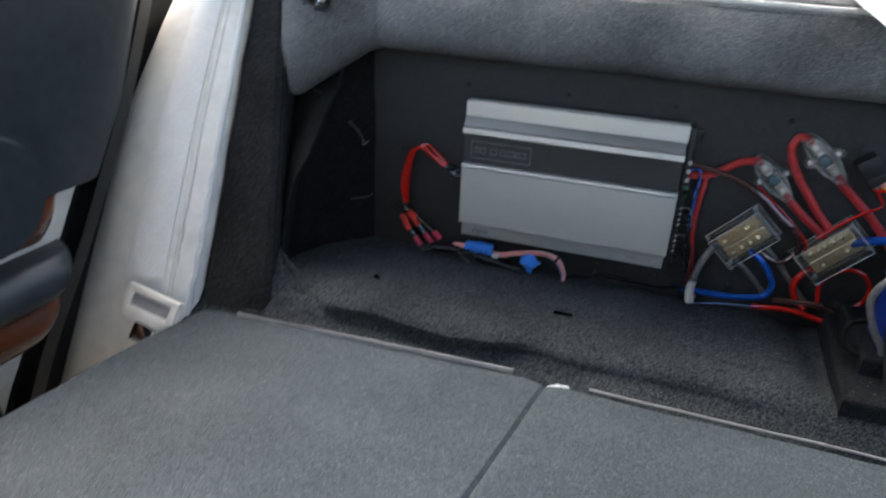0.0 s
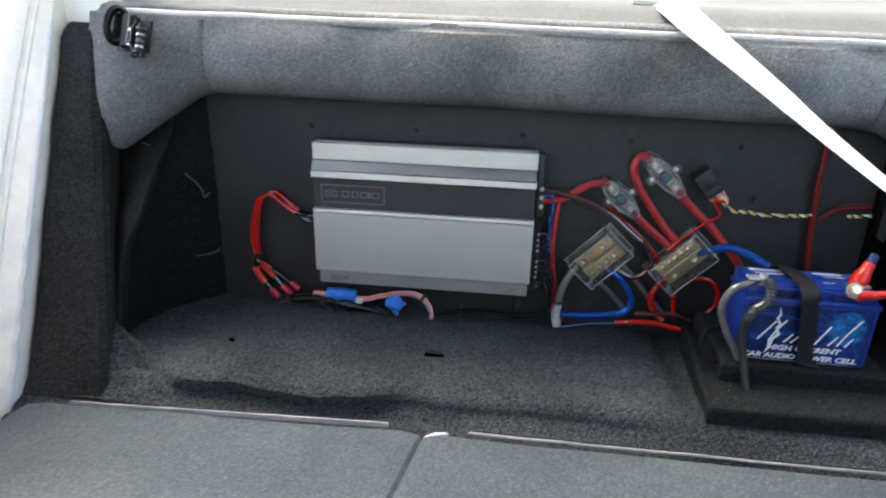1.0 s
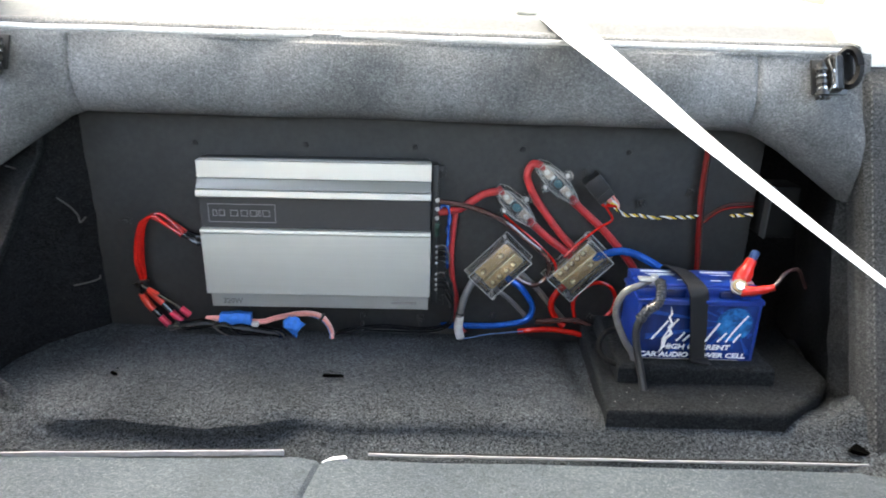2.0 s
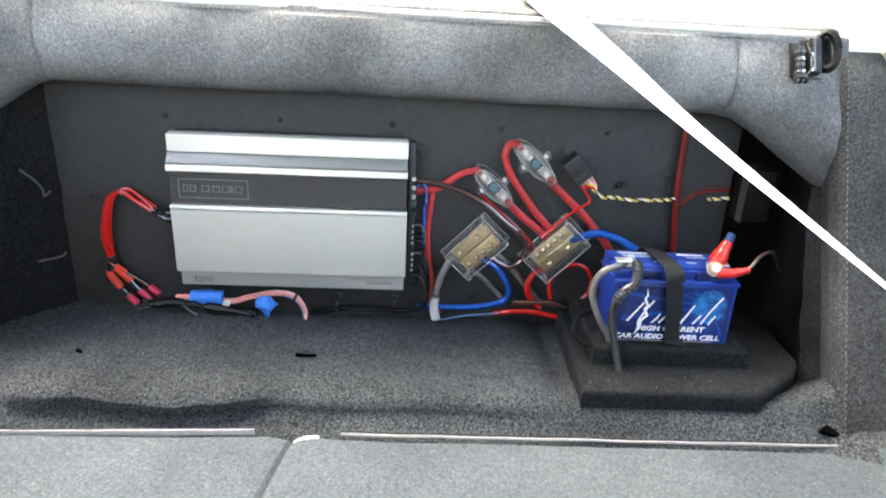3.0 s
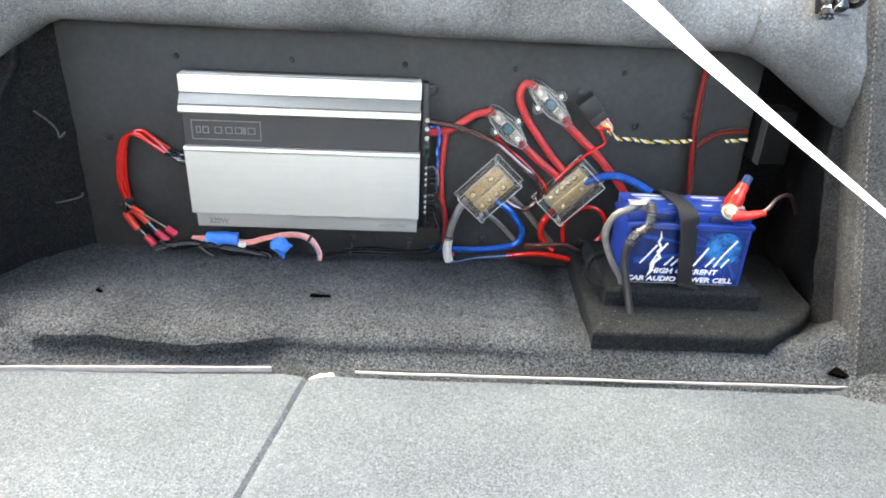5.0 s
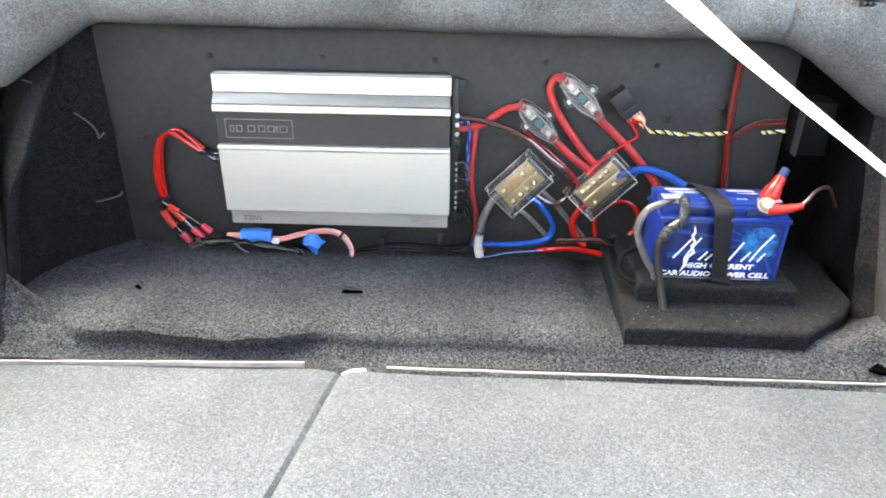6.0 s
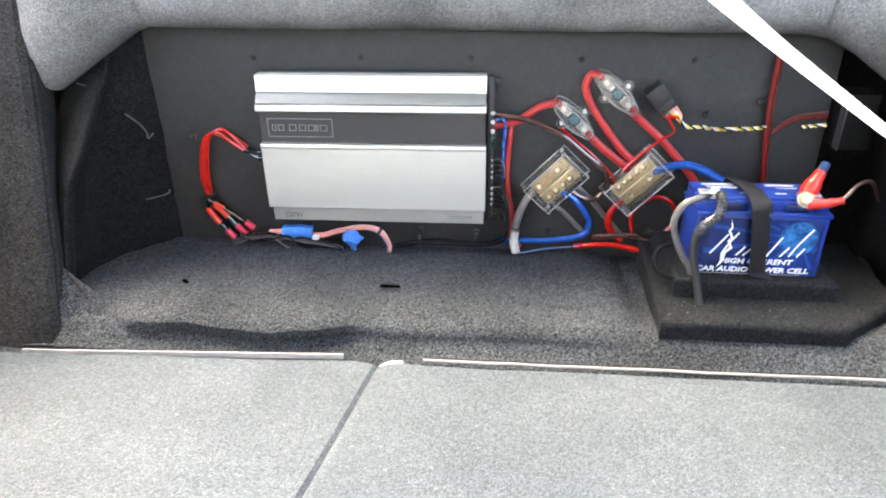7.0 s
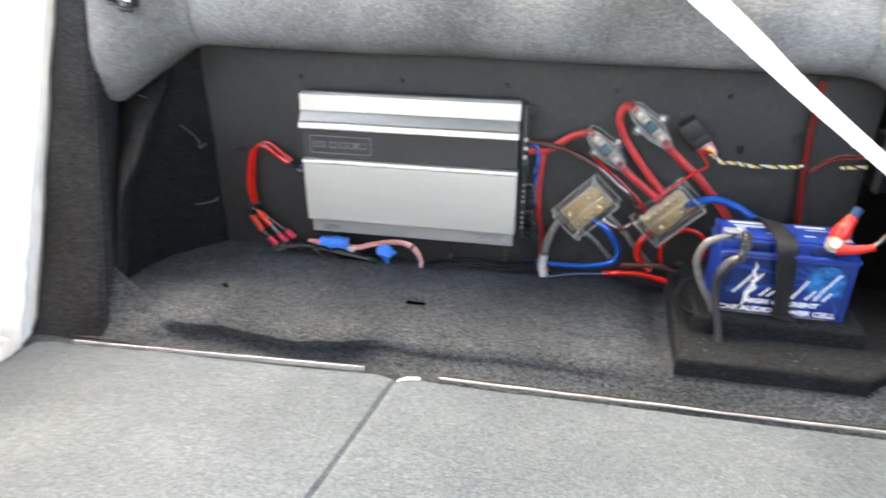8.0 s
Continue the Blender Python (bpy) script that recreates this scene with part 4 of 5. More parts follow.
def relay():
    t = thing("relay", (0.6235, BOARD_Y, 0.214), "small black relay in a socket with coloured wires", "relay")
    m = facing(0.6235, BOARD_Y, 0.214, -48.8)
    part("case", box((0.03, 0.029, 0.03), (-0.006, 0, 0.0155), 0.0015, m), BLACK_PLASTIC, t, "black cube case")
    part("socket", box((0.014, 0.027, 0.024), (0.017, 0, 0.013), 0.001, m), BLACK_PLASTIC, t, "black socket")
    part("mounting_tab", box((0.016, 0.012, 0.002), (-0.026, 0.004, 0.006), 0.0005, m), BLACK_PLASTIC, t)
    part("spade_connector", box((0.012, 0.007, 0.006), (0.025, 0.002, 0.02), 0.001, m), PINK, t, "pink insulated spade connector")
    part("spade_connector", box((0.01, 0.005, 0.005), (0.026, -0.006, 0.019), 0.001, m), GREY, t, "grey insulated spade connector")
    for k, (mt, name) in enumerate(((RED, "red_lead"), (RED, "red_lead"), (YELLOW, "yellow_lead"), (WHITE_WIRE, "white_lead"), (PINK, "pink_lead"))):
        dy = -0.011 + 0.0055 * k
        pts = [m @ Vector((0.02, dy, 0.016)), m @ Vector((0.03, dy * 0.9, 0.02)), m @ Vector((0.042, dy * 0.3 + 0.006, 0.018)), Vector((0.66, 0.03, 0.178))]
        part(name, tube(pts, 0.002, 6, 6), mt, t)


relay()


# ---- wires at the amplifier's other end ----
def speaker_wires():
    t = thing("speaker_wire_bundle", (-0.1, BOARD_Y, 0.09), "bundle of red speaker wires looping from the amplifier with spliced ends", "wire bundle")
    core = path(((-0.043, 0.115), (-0.064, 0.131), (-0.086, 0.144), (-0.106, 0.135), (-0.117, 0.108), (-0.122, 0.068), (-0.12, 0.04), (-0.118, 0.028)), 0.032)
    for k in range(6):
        a = k * 1.047
        pts = []
        for i, p in enumerate(core):
            b = a + 0.28 * i + 0.35 * math.sin(i * 1.7 + k * 2.3)
            reach = lerp_rows([(0, 0.75), (2, 0.85 + 0.1 * (k % 3)), (5, 0.9 + 0.12 * (k % 2)), (7, 0.45)], i)
            pts.append(Vector(p) + Vector((math.cos(b), 0.8 * math.sin(b), math.cos(b) * 0.6)) * 0.0066 * reach)
        start = Vector((0.0, 0.022, 0.114 - 0.01 * (k % 2)))
        part("red_wire", sweep(spline(pts), circle(0.0027, 8)), RED, t)
        part("black_lead", tube([start, (start + pts[0]) / 2 + Vector((0, -0.003, -0.003 * (k % 3))), pts[0]], 0.0031, 6, 8), BLACK_RUBBER, t, "black heat-shrunk lead")
    part("cable_tie", sweep([Vector((-0.1175, 0.032, 0.033)), Vector((-0.1175, 0.032, 0.029))], circle(0.0075, 12)), BLACK_PLASTIC, t, "black cable tie")
    runs = (((-0.119, 0.027), (-0.121, 0.007), (-0.111, -0.013), (-0.1, -0.026), (-0.092, -0.037), (-0.081, -0.049)),
            ((-0.118, 0.027), (-0.107, 0.016), (-0.094, 0.003), (-0.08, -0.014), (-0.07, -0.026), (-0.058, -0.038)),
            ((-0.116, 0.027), (-0.095, 0.014), (-0.073, 0.0), (-0.056, -0.013), (-0.042, -0.025)))
    for n, run in enumerate(runs):
        line = spline(path(run, 0.026 - 0.004 * n), 10)
        c = len(line)
        a, b, d = (int(c * 0.18), int(c * 0.5), int(c * 0.72)) if n < 2 else (int(c * 0.1), int(c * 0.3), int(c * 0.74))
        part("black_lead", sweep(line, circle(0.003, 8)), BLACK_RUBBER, t)
        part("red_sleeve", sweep(line[a:b + 1], circle(0.0062 if n < 2 else 0.0035, 10)), ORANGE_RED, t, "red insulating sleeve")
        part("crimp", sweep(line[d:], circle(0.0058, 10)), PINK_RED, t, "pink-red crimp sleeve")
        if n < 2:
            part("heat_shrink", sweep(line[b:d + 1], circle(0.0042, 10)), BLACK_RUBBER, t)


speaker_wires()


# Every third black wire is greyer, which paints glints into the bundle.
GLINT_GREY = surface("glint_grey_jacket", (0.075, 0.075, 0.075), 0.13, grain=150, coat=0.6)


def dark_loom():
    t = thing("black_wire_bundle", (0.0, 0.02, -0.045), "loose bundle of thin black wires along the foot of the board", "wire bundle")
    for k in range(11):
        dz, dy = 0.0055 * math.sin(k * 2.1), 0.005 * math.cos(k * 1.7)
        pts = path(((-0.078 + 0.007 * (k % 3), -0.044 + 0.006 * (k % 3)), (-0.045, -0.038 + dz), (-0.012, -0.034 + dz), (0.02, -0.036 - dz), (0.045, -0.041 + dz * 1.6), (0.072, -0.044 + dz), (0.094 + 0.006 * (k % 4), -0.05 + 0.3 * dz), (0.112 + 0.008 * (k % 3), -0.068)), 0.008 + dy)
        part("black_wire", tube(pts, 0.0019, 8, 6), BLACK_RUBBER if k % 3 else GLINT_GREY, t)
    part("grey_wire", tube(path(((-0.075, -0.05), (-0.05, -0.042), (-0.01, -0.036), (0.01, -0.05), (0.03, -0.062)), 0.008), 0.0016, 8, 6), GREY, t)
    for k in range(9):
        dz = 0.005 * math.sin(k * 1.9)
        pts = path(((0.205, -0.048), (0.225, -0.044 + dz), (0.25, -0.039 + dz), (0.29, -0.037 + dz * 1.5), (0.345, -0.039 + dz), (0.38, -0.034 + dz), (0.398, -0.02 + dz), (0.398, 0.02 + 4 * dz), (0.385, 0.05 + 5 * dz)), 0.013 + 0.005 * math.cos(k * 2.3))
        part("black_wire", tube(pts, 0.0017, 8, 6), BLACK_RUBBER if k % 3 else GLINT_GREY, t)
    for x in (-0.012, 0.248):
        part("cable_tie", sweep([Vector((x - 0.002, 0.017, -0.036)), Vector((x + 0.002, 0.017, -0.036))], circle(0.0085, 12)), BLACK_PLASTIC, t, "black cable tie")


dark_loom()


PALE_PINK = surface("pale_pink_wire", (0.85, 0.5, 0.46), 0.35, grain=120)


def pink_loom():
    t = thing("pink_wire_loom", (0.1, 0.02, -0.04), "pale pink and blue wires bound with blue tape along the floor", "wire bundle")
    run = ((-0.014, -0.029), (0.016, -0.029), (0.074, -0.033), (0.104, -0.024), (0.134, -0.0165), (0.163, -0.0155), (0.184, -0.024), (0.196, -0.043), (0.197, -0.058))
    line = spline(path(run, 0.016), 10)
    for k, mt in enumerate((PINK, PINK, PALE_PINK)):
        a = k * 2.09 + 0.5
        part("pink_wire" if k < 2 else "white_wire", sweep([p + Vector((0.0, math.cos(a + i * 0.05), math.sin(a + i * 0.05))) * 0.0026 for i, p in enumerate(line)], circle(0.0026, 8)), mt, t)
    part("blue_wire", sweep([p + Vector((-0.004, 0.001, -0.004)) for p in line[50:]], circle(0.0016, 6)), LIGHT_BLUE, t)
    part("cable_tie", sweep([Vector((0.178, 0.016, -0.02)), Vector((0.182, 0.016, -0.0225))], circle(0.0068, 12)), BLACK_PLASTIC, t, "black cable tie")

    def flag(u, v):
        x, z = 0.011 + 0.052 * u, -0.016 - 0.021 * v
        return x, 0.008 - 0.004 * math.sin(v * 3.1) + wobble(x, z, 0, 60, 0.002), z + wobble(x, z, 4, 40, 0.002)
    part("blue_tape", thicken(grid(24, 12, flag), (0, 0.012, 0)), TAPE, t, "flat blue tape wrap")

    def wad(u, v):
        a = u * 2 * math.pi
        r = (0.004 + 0.011 * math.sin(math.pi * min(1, v * 1.2))) * (1 + 0.35 * noise.noise(Vector((math.cos(a) * 2, math.sin(a) * 2, v * 5))))
        return 0.131 + r * math.cos(a) * 1.1 + 0.004 * v, 0.01 + r * math.sin(a) * 0.7, -0.018 - 0.036 * v + 0.004 * math.cos(3 * a) * v
    part("blue_tape", grid(20, 12, wad), TAPE, t, "crumpled blue tape end")
    part("white_connector", box((0.012, 0.01, 0.008), (0.069, 0.01, -0.034), 0.002), WHITE_WIRE, t, "small white connector")


pink_loom()


# ---- battery on its stand ----
def rounded_slab(outline, z0, z1, r, steps=6):
    """A convex outline raised from z0 to z1, its upper edge rolled over with radius r."""
    n = len(outline)
    turns = []
    for k in range(n):
        p, q, w = (Vector(outline[(k + d) % n]) for d in (-1, 0, 1))
        a, c = (q - p).normalized(), (w - q).normalized()
        inward = Vector((-a.y, a.x)) + Vector((-c.y, c.x))
        turns.append(inward / (1 + a.dot(c)))
    levels = [(0.0, z0), (0.0, z1 - r * 1.4), (0.0, z1 - r)] + [(r * (1 - math.cos(k / steps * math.pi / 2)), z1 - r + r * math.sin(k / steps * math.pi / 2)) for k in range(1, steps + 1)] + [(r + 0.003, z1), (r + 0.012, z1)]
    bm = bmesh.new()
    rings = [[bm.verts.new((*(Vector(p) + t * inset), z)) for p, t in zip(outline, turns)] for inset, z in levels]
    for lower, upper in zip(rings, rings[1:]):
        for k in range(n):
            bm.faces.new((lower[k], lower[(k + 1) % n], upper[(k + 1) % n], upper[k]))
    bm.faces.new(rings[0][::-1])
    bm.faces.new(rings[-1])
    return bm


def stand():
    outline = [(0.605, -0.238), (0.85, -0.238), (0.928, -0.176), (0.955, -0.14), (0.96, 0.035), (0.62, 0.035)]
    solid("battery_board", rounded_slab(outline, -0.064, -0.024, 0.009), BLACK_WOOD, "thick black felt-wrapped base board with a cut corner on the carpet", "board", (0.76, -0.1, -0.05))
    block = [(0.635, -0.165), (0.861, -0.165), (0.861, 0.005), (0.635, 0.005)]
    solid("battery_tray", rounded_slab(block, -0.024, 0.004, 0.008), BLACK_WOOD, "raised black felt-wrapped block under the battery", "board", (0.748, -0.08, -0.024))


stand()
FACE_Y, CASE_TOP, CASE_FOOT = -0.143, 0.094, -0.018


def battery():
    cx, w, d = 0.7465, 0.178, 0.076
    yc = FACE_Y + d / 2
    t = thing("battery", (cx, yc, CASE_FOOT), "blue car battery with a printed label held by a black strap", "battery")
    part("case", box((w, d, CASE_TOP - CASE_FOOT), (cx, yc, (CASE_TOP + CASE_FOOT) / 2), 0.003), BATTERY_BLUE, t, "blue plastic case")
    part("rim", box((w + 0.004, d + 0.004, 0.006), (cx, yc, CASE_TOP + 0.002), 0.0015), BATTERY_BLUE, t, "raised rim round the lid")
    part("lid", box((w - 0.002, d - 0.01, 0.014), (cx, yc + 0.004, CASE_TOP + 0.011), 0.002), BATTERY_BLUE, t, "blue lid")
    part("lid_block", box((0.112, d - 0.016, 0.006), (cx + 0.002, yc + 0.005, CASE_TOP + 0.019), 0.0015), BATTERY_BLUE, t, "raised centre of the lid")
    for x in (cx - 0.05, cx + 0.05):
        part("lid_block", box((w / 2 - 0.012, d * 0.42, 0.0062), (x - (0 if x < cx else 0.002), yc + 0.02, CASE_TOP + 0.019), 0.0015), BATTERY_BLUE, t)
    for x in (cx - 0.025, cx + 0.02):
        part("lid_ridge", box((0.03, 0.005, 0.005), (x, FACE_Y + 0.009, CASE_TOP + 0.0165), 0.001), BATTERY_BLUE, t)
    # Notches are not cut: boxes in darker blue paint their shade.
    for x in (cx - 0.038, cx + 0.044):
        part("lid_notch", box((0.032, 0.006, 0.011), (x, FACE_Y + 0.0075, CASE_TOP + 0.0105), 0.001), LABEL_BLUE, t, "darker blue box painted as a shaded notch in the lid")
    front = facing(cx, FACE_Y, (CASE_TOP + 0.004) / 2)
    h = CASE_TOP - 0.01
    label = part("label", box((w - 0.012, h, 0.0008), (0, -0.001, 0.0003), 0.0, front), LABEL_BLUE, t, "dark blue printed label", 0)
    # rays of lighter blue fan out behind the disc, to the label's edges
    ray_blue = surface("label_mid_blue", (0.008, 0.07, 0.36), 0.25, grain=80, vary=0.4)
    ox, oz = 0.052, 0.062 - (CASE_TOP + 0.004) / 2
    for k, a in enumerate((100, 118, 137, 155, 172, 190, 208, 228, 250, 275, 300, 325, 20, 60)):
        ca, sa = math.cos(radians(a)), math.sin(radians(a))
        reach = 0.96 * min((((w - 0.012) / 2 * (1 if ca > 0 else -1)) - ox) / ca if abs(ca) > 1e-3 else 9.0, ((h / 2 - 0.001) * (1 if sa > 0 else -1) - oz) / sa if abs(sa) > 1e-3 else 9.0)
        wide = 0.0022 + 0.0012 * (k % 3)
        ray = [(ox + ca * d - sa * q, oz + sa * d + ca * q) for d, q in ((0.02, -0.0006), (reach - 0.004, -wide), (reach - 0.004, wide), (0.02, 0.0006))]
        ray = [(max(-(w - 0.013) / 2, min((w - 0.013) / 2, x)), max(-h / 2, min(h / 2 - 0.002, z))) for x, z in ray]
        part("label_ray", prism(ray, 0.0002, front @ Matrix.Translation((0, 0, 0.0008))), ray_blue, label, "", 0)
    disc = prism([(0.026 * math.cos(a), 0.026 * math.sin(a)) for a in [k * 2 * math.pi / 28 for k in range(28)]], 0.0003, facing(cx + 0.052, FACE_Y - 0.0012, 0.062))
    part("label_disc", disc, LABEL_LIGHT, label, "light blue mottled disc", 0)
    bolt = [(0, 0.041), (0.004, 0.03), (0.0015, 0.024), (0.007, 0.014), (0.0035, 0.008), (0.008, -0.002), (0.0, -0.01), (-0.001, -0.022), (-0.01, -0.034), (-0.006, -0.022), (-0.007, -0.012), (0.003, -0.001), (-0.001, 0.009), (0.003, 0.014), (-0.002, 0.024), (0.001, 0.03)]
    part("label_bolt", prism(bolt, 0.0003, facing(cx - 0.042, FACE_Y - 0.0014, 0.047)), PRINT_WHITE, label, "white lightning shape", 0)
    # sweeping white brush marks across the label
    strokes = (((-0.064, 0.036), (-0.054, 0.05), (-0.043, 0.066)), ((-0.048, 0.036), (-0.04, 0.052), (-0.029, 0.069)),
               ((-0.028, 0.034), (-0.022, 0.041), (-0.017, 0.048)), ((-0.018, 0.034), (-0.012, 0.041), (-0.006, 0.048)), ((0.014, 0.034), (0.022, 0.048), (0.031, 0.064)), 
               ((0.032, 0.034), (0.038, 0.042), (0.043, 0.049)), ((0.044, 0.034), (0.054, 0.053), (0.07, 0.077)), ((0.055, 0.034), (0.059, 0.041), (0.064, 0.048)))
    for s in strokes:
        line = spline([(cx + a, FACE_Y - 0.0015, z) for a, z in s], 6)
        part("brand_stroke", sweep(line, [(-0.0013, -0.0002), (0.0013, -0.0002), (0.0013, 0.0002), (-0.0013, 0.0002)]), PRINT_WHITE, label, "white brush-like mark", 0)
    for words, x, z, size in (("HIGH CURRENT", 0.6985, 0.0215, 0.0125), ("CAR AUDIO POWER CELL", 0.6665, 0.0085, 0.0125)):
        bm = lettering(words, size)
        wide = max(v.co.x for v in bm.verts)
        want = 0.099 if words[0] == "H" else 0.156
        bmesh.ops.scale(bm, vec=(want / wide, 0.86, 1), verts=bm.verts)
        bmesh.ops.transform(bm, matrix=facing(x, FACE_Y - 0.0012, z) @ Matrix(((1, 0.15, 0, 0), (0, 1, 0, 0), (0, 0, 1, 0), (0, 0, 0, 1))), verts=bm.verts)
        part("label_line", bm, PRINT_WHITE, label, "printed white words", 0)
    part("label_small_print", box((0.14, 0.0013, 0.0004), (0, 0, 0), 0.0, facing(cx - 0.004, FACE_Y - 0.001, 0.0052)), FAINTER_PRINT, label, "line of tiny print", 0)
    # print on the lid
    top = CASE_TOP + 0.0222
    for x, y, lw, lh in ((0.697, -0.08, 0.045, 0.005), (0.7, -0.0895, 0.045, 0.0016), (0.7, -0.094, 0.04, 0.0016), (0.783, -0.08, 0.04, 0.005), (0.79, -0.09, 0.03, 0.0016), (0.775, -0.112, 0.015, 0.002), (0.725, -0.112, 0.012, 0.002)):
        part("lid_print", box((lw, lh, 0.0006), (x, y, top), 0.0), PRINT_WHITE, t, "white print on the lid", 0)
    # terminals
    for x in (0.682, 0.802):
        post = part("terminal", box((0.016, 0.014, 0.014), (x, FACE_Y + 0.022, CASE_TOP + 0.02), 0.0015), SILVER, t, "bright metal terminal")
        part("bolt", cylinder(0.006, 0.006, Matrix.Translation((x, FACE_Y + 0.022, CASE_TOP + 0.026)), 6), BRASS if x > 0.75 else SILVER, post, "terminal bolt")
        part("ring_lug", box((0.024, 0.016, 0.003), (x - 0.012 if x < 0.75 else x + 0.006, FACE_Y + 0.016, CASE_TOP + 0.0285), 0.001), SILVER, post, "crimped ring lug")


battery()


def hold_strap():
    """Black webbing over the lid and down the front."""
    pts = [(0.724, -0.06, 0.02), (0.725, -0.062, 0.1), (0.727, -0.068, 0.118), (0.731, -0.09, 0.1215), (0.7365, -0.128, 0.12), (0.739, -0.146, 0.112), (0.743, -0.1485, 0.09), (0.7525, -0.148, 0.02), (0.754, -0.15, 0.008), (0.755, -0.16, 0.0062)]
    line = spline(pts, 8)
    solid("battery_strap", sweep(line, [(-0.0165, -0.0012), (0.0165, -0.0012), (0.0165, 0.0012), (-0.0165, 0.0012)]), STRAP, "wide black webbing strap over the battery", "strap", (0.735, -0.1, 0.05))


hold_strap()


def positive_boot():
    t = thing("terminal_boot", (0.805, -0.12, 0.13), "soft red terminal boots with a thin red lead", "cable boot")
    swell = lambda k: 0.82 + 0.34 * math.sin(math.pi * min(1.0, k * 1.25)) - 0.1 * k + 0.03 * math.sin(k * 24)
    part("boot", sweep(spline([(0.802, -0.126, 0.115), (0.81, -0.12, 0.131), (0.8215, -0.112, 0.15)], 8), circle(0.0112, 14), scale=swell), BOOT_RED, t, "red rubber boot")
    part("blue_end", sweep([Vector((0.821, -0.112, 0.148)), Vector((0.829, -0.104, 0.159))], circle(0.0062, 10)), surface("dark_blue_cable_end", (0.012, 0.04, 0.12), 0.35), t, "dark blue cable end")
    part("boot", sweep(spline([(0.802, -0.137, 0.112), (0.822, -0.141, 0.1145), (0.846, -0.141, 0.12)], 8), circle(0.0082, 12), scale=lambda k: 1.05 - 0.5 * k + 0.05 * math.sin(k * 20)), BOOT_RED, t, "red rubber boot")
    seat = Matrix.Translation((0.7985, -0.134, 0.1155)) @ Matrix.Rotation(radians(50), 4, "X")
    part("ring_terminal", cylinder(0.0112, 0.004, seat, 18), surface("tinned_lug", (0.5, 0.47, 0.41), 0.32, 0.7, grain=150, vary=0.3), t, "bright ring terminal")
    part("ring_terminal", cylinder(0.0098, 0.003, seat @ Matrix.Translation((0.001, 0.001, 0.004)), 16), BRASS, t, "brass washer")
    part("terminal_nut", cylinder(0.0064, 0.0095, seat, 6), SILVER, t, "bright hexagon nut")
    part("lead", tube([(0.842, -0.141, 0.119), (0.852, -0.137, 0.126), (0.866, -0.125, 0.135), (0.882, -0.115, 0.138), (0.9, -0.1, 0.13), (0.92, -0.09, 0.1)], 0.0026, 8, 8), surface("dark_lead_jacket", (0.03, 0.01, 0.009), 0.35, grain=120), t, "thin dark red lead")


positive_boot()
cable("ground_cable", ((0.678, 0.118, -0.122), (0.655, 0.114, -0.135), (0.637, 0.106, -0.14), (0.628, 0.084, -0.14), (0.631, 0.062, -0.142), (0.645, 0.032, -0.145), (0.657, 0.014, -0.148), (0.662, -0.004, -0.15)), 0.005, GREY, "thick grey cable curving down from the battery terminal")
cable("ground_cable", ((0.65, 0.03, -0.1), (0.62, 0.03, -0.12), (0.612, 0.012, -0.13), (0.622, -0.002, -0.14), (0.65, -0.008, -0.15)), 0.0042, DULL_BLACK, "black cable curling beside the battery")


def conduit():
    t = thing("terminal_lead", (0.66, -0.16, 0.05), "dark lead in a short corrugated sleeve from the battery terminal", "cable")
    line = spline([(0.686, -0.135, 0.124), (0.685, -0.15, 0.112), (0.68, -0.156, 0.097), (0.665, -0.158, 0.085), (0.656, -0.158, 0.066), (0.655, -0.16, 0.045), (0.66, -0.165, 0.02), (0.665, -0.174, -0.005), (0.669, -0.184, -0.026)], 26)
    cut = int(len(line) * 0.47)
    part("corrugated_sleeve", sweep(line[:cut], circle(0.0071, 14), scale=lambda k: 0.86 + 0.2 * (round(k * (cut - 1)) // 3 % 2)), surface("grey_black_conduit", (0.045, 0.045, 0.047), 0.3, grain=90, coat=0.2), t, "grey-black corrugated sleeve", 0)
    part("lead", sweep(line[cut - 4:], circle(0.0055, 14)), surface("dark_grey_lead", (0.02, 0.02, 0.021), 0.4, grain=90, vary=0.2), t, "smooth dark grey lead")


conduit()


# ---- side box and liner bits ----
def side_box():
    t = thing("module_box", (0.915, 0.07, 0.18), "dark plastic module box in the recess beside the board", "electronics box")
    part("body", box((0.05, 0.05, 0.085), (0.916, 0.04, 0.185), 0.003), DULL_BLACK, t)
    # The flange is a thin edge in a paler grey than the body.
    part("flange", box((0.0015, 0.02, 0.086), (0.89, 0.012, 0.187), 0.0005), surface("paler_box_edge", (0.04, 0.04, 0.04), 0.5), t, "thin paler edge")


side_box()
for pts in (((-0.212, -0.02, 0.185), (-0.205, 0.0, 0.165), (-0.2, 0.01, 0.148), (-0.193, 0.0, 0.14), (-0.188, 0.01, 0.146)), ((-0.279, -0.024, 0.234), (-0.265, -0.022, 0.229), (-0.252, -0.02, 0.222)), ((-0.225, 0.0, 0.03), (-0.2, 0.0, 0.036), (-0.182, 0.01, 0.04), (-0.18, 0.012, 0.046))):
    solid("loose_thread", tube(pts, 0.0014, 8, 6), surface("pale_cord", (0.075, 0.072, 0.07), 0.8), "pale loose cord hanging from the felt liner", "cord", pts[1])


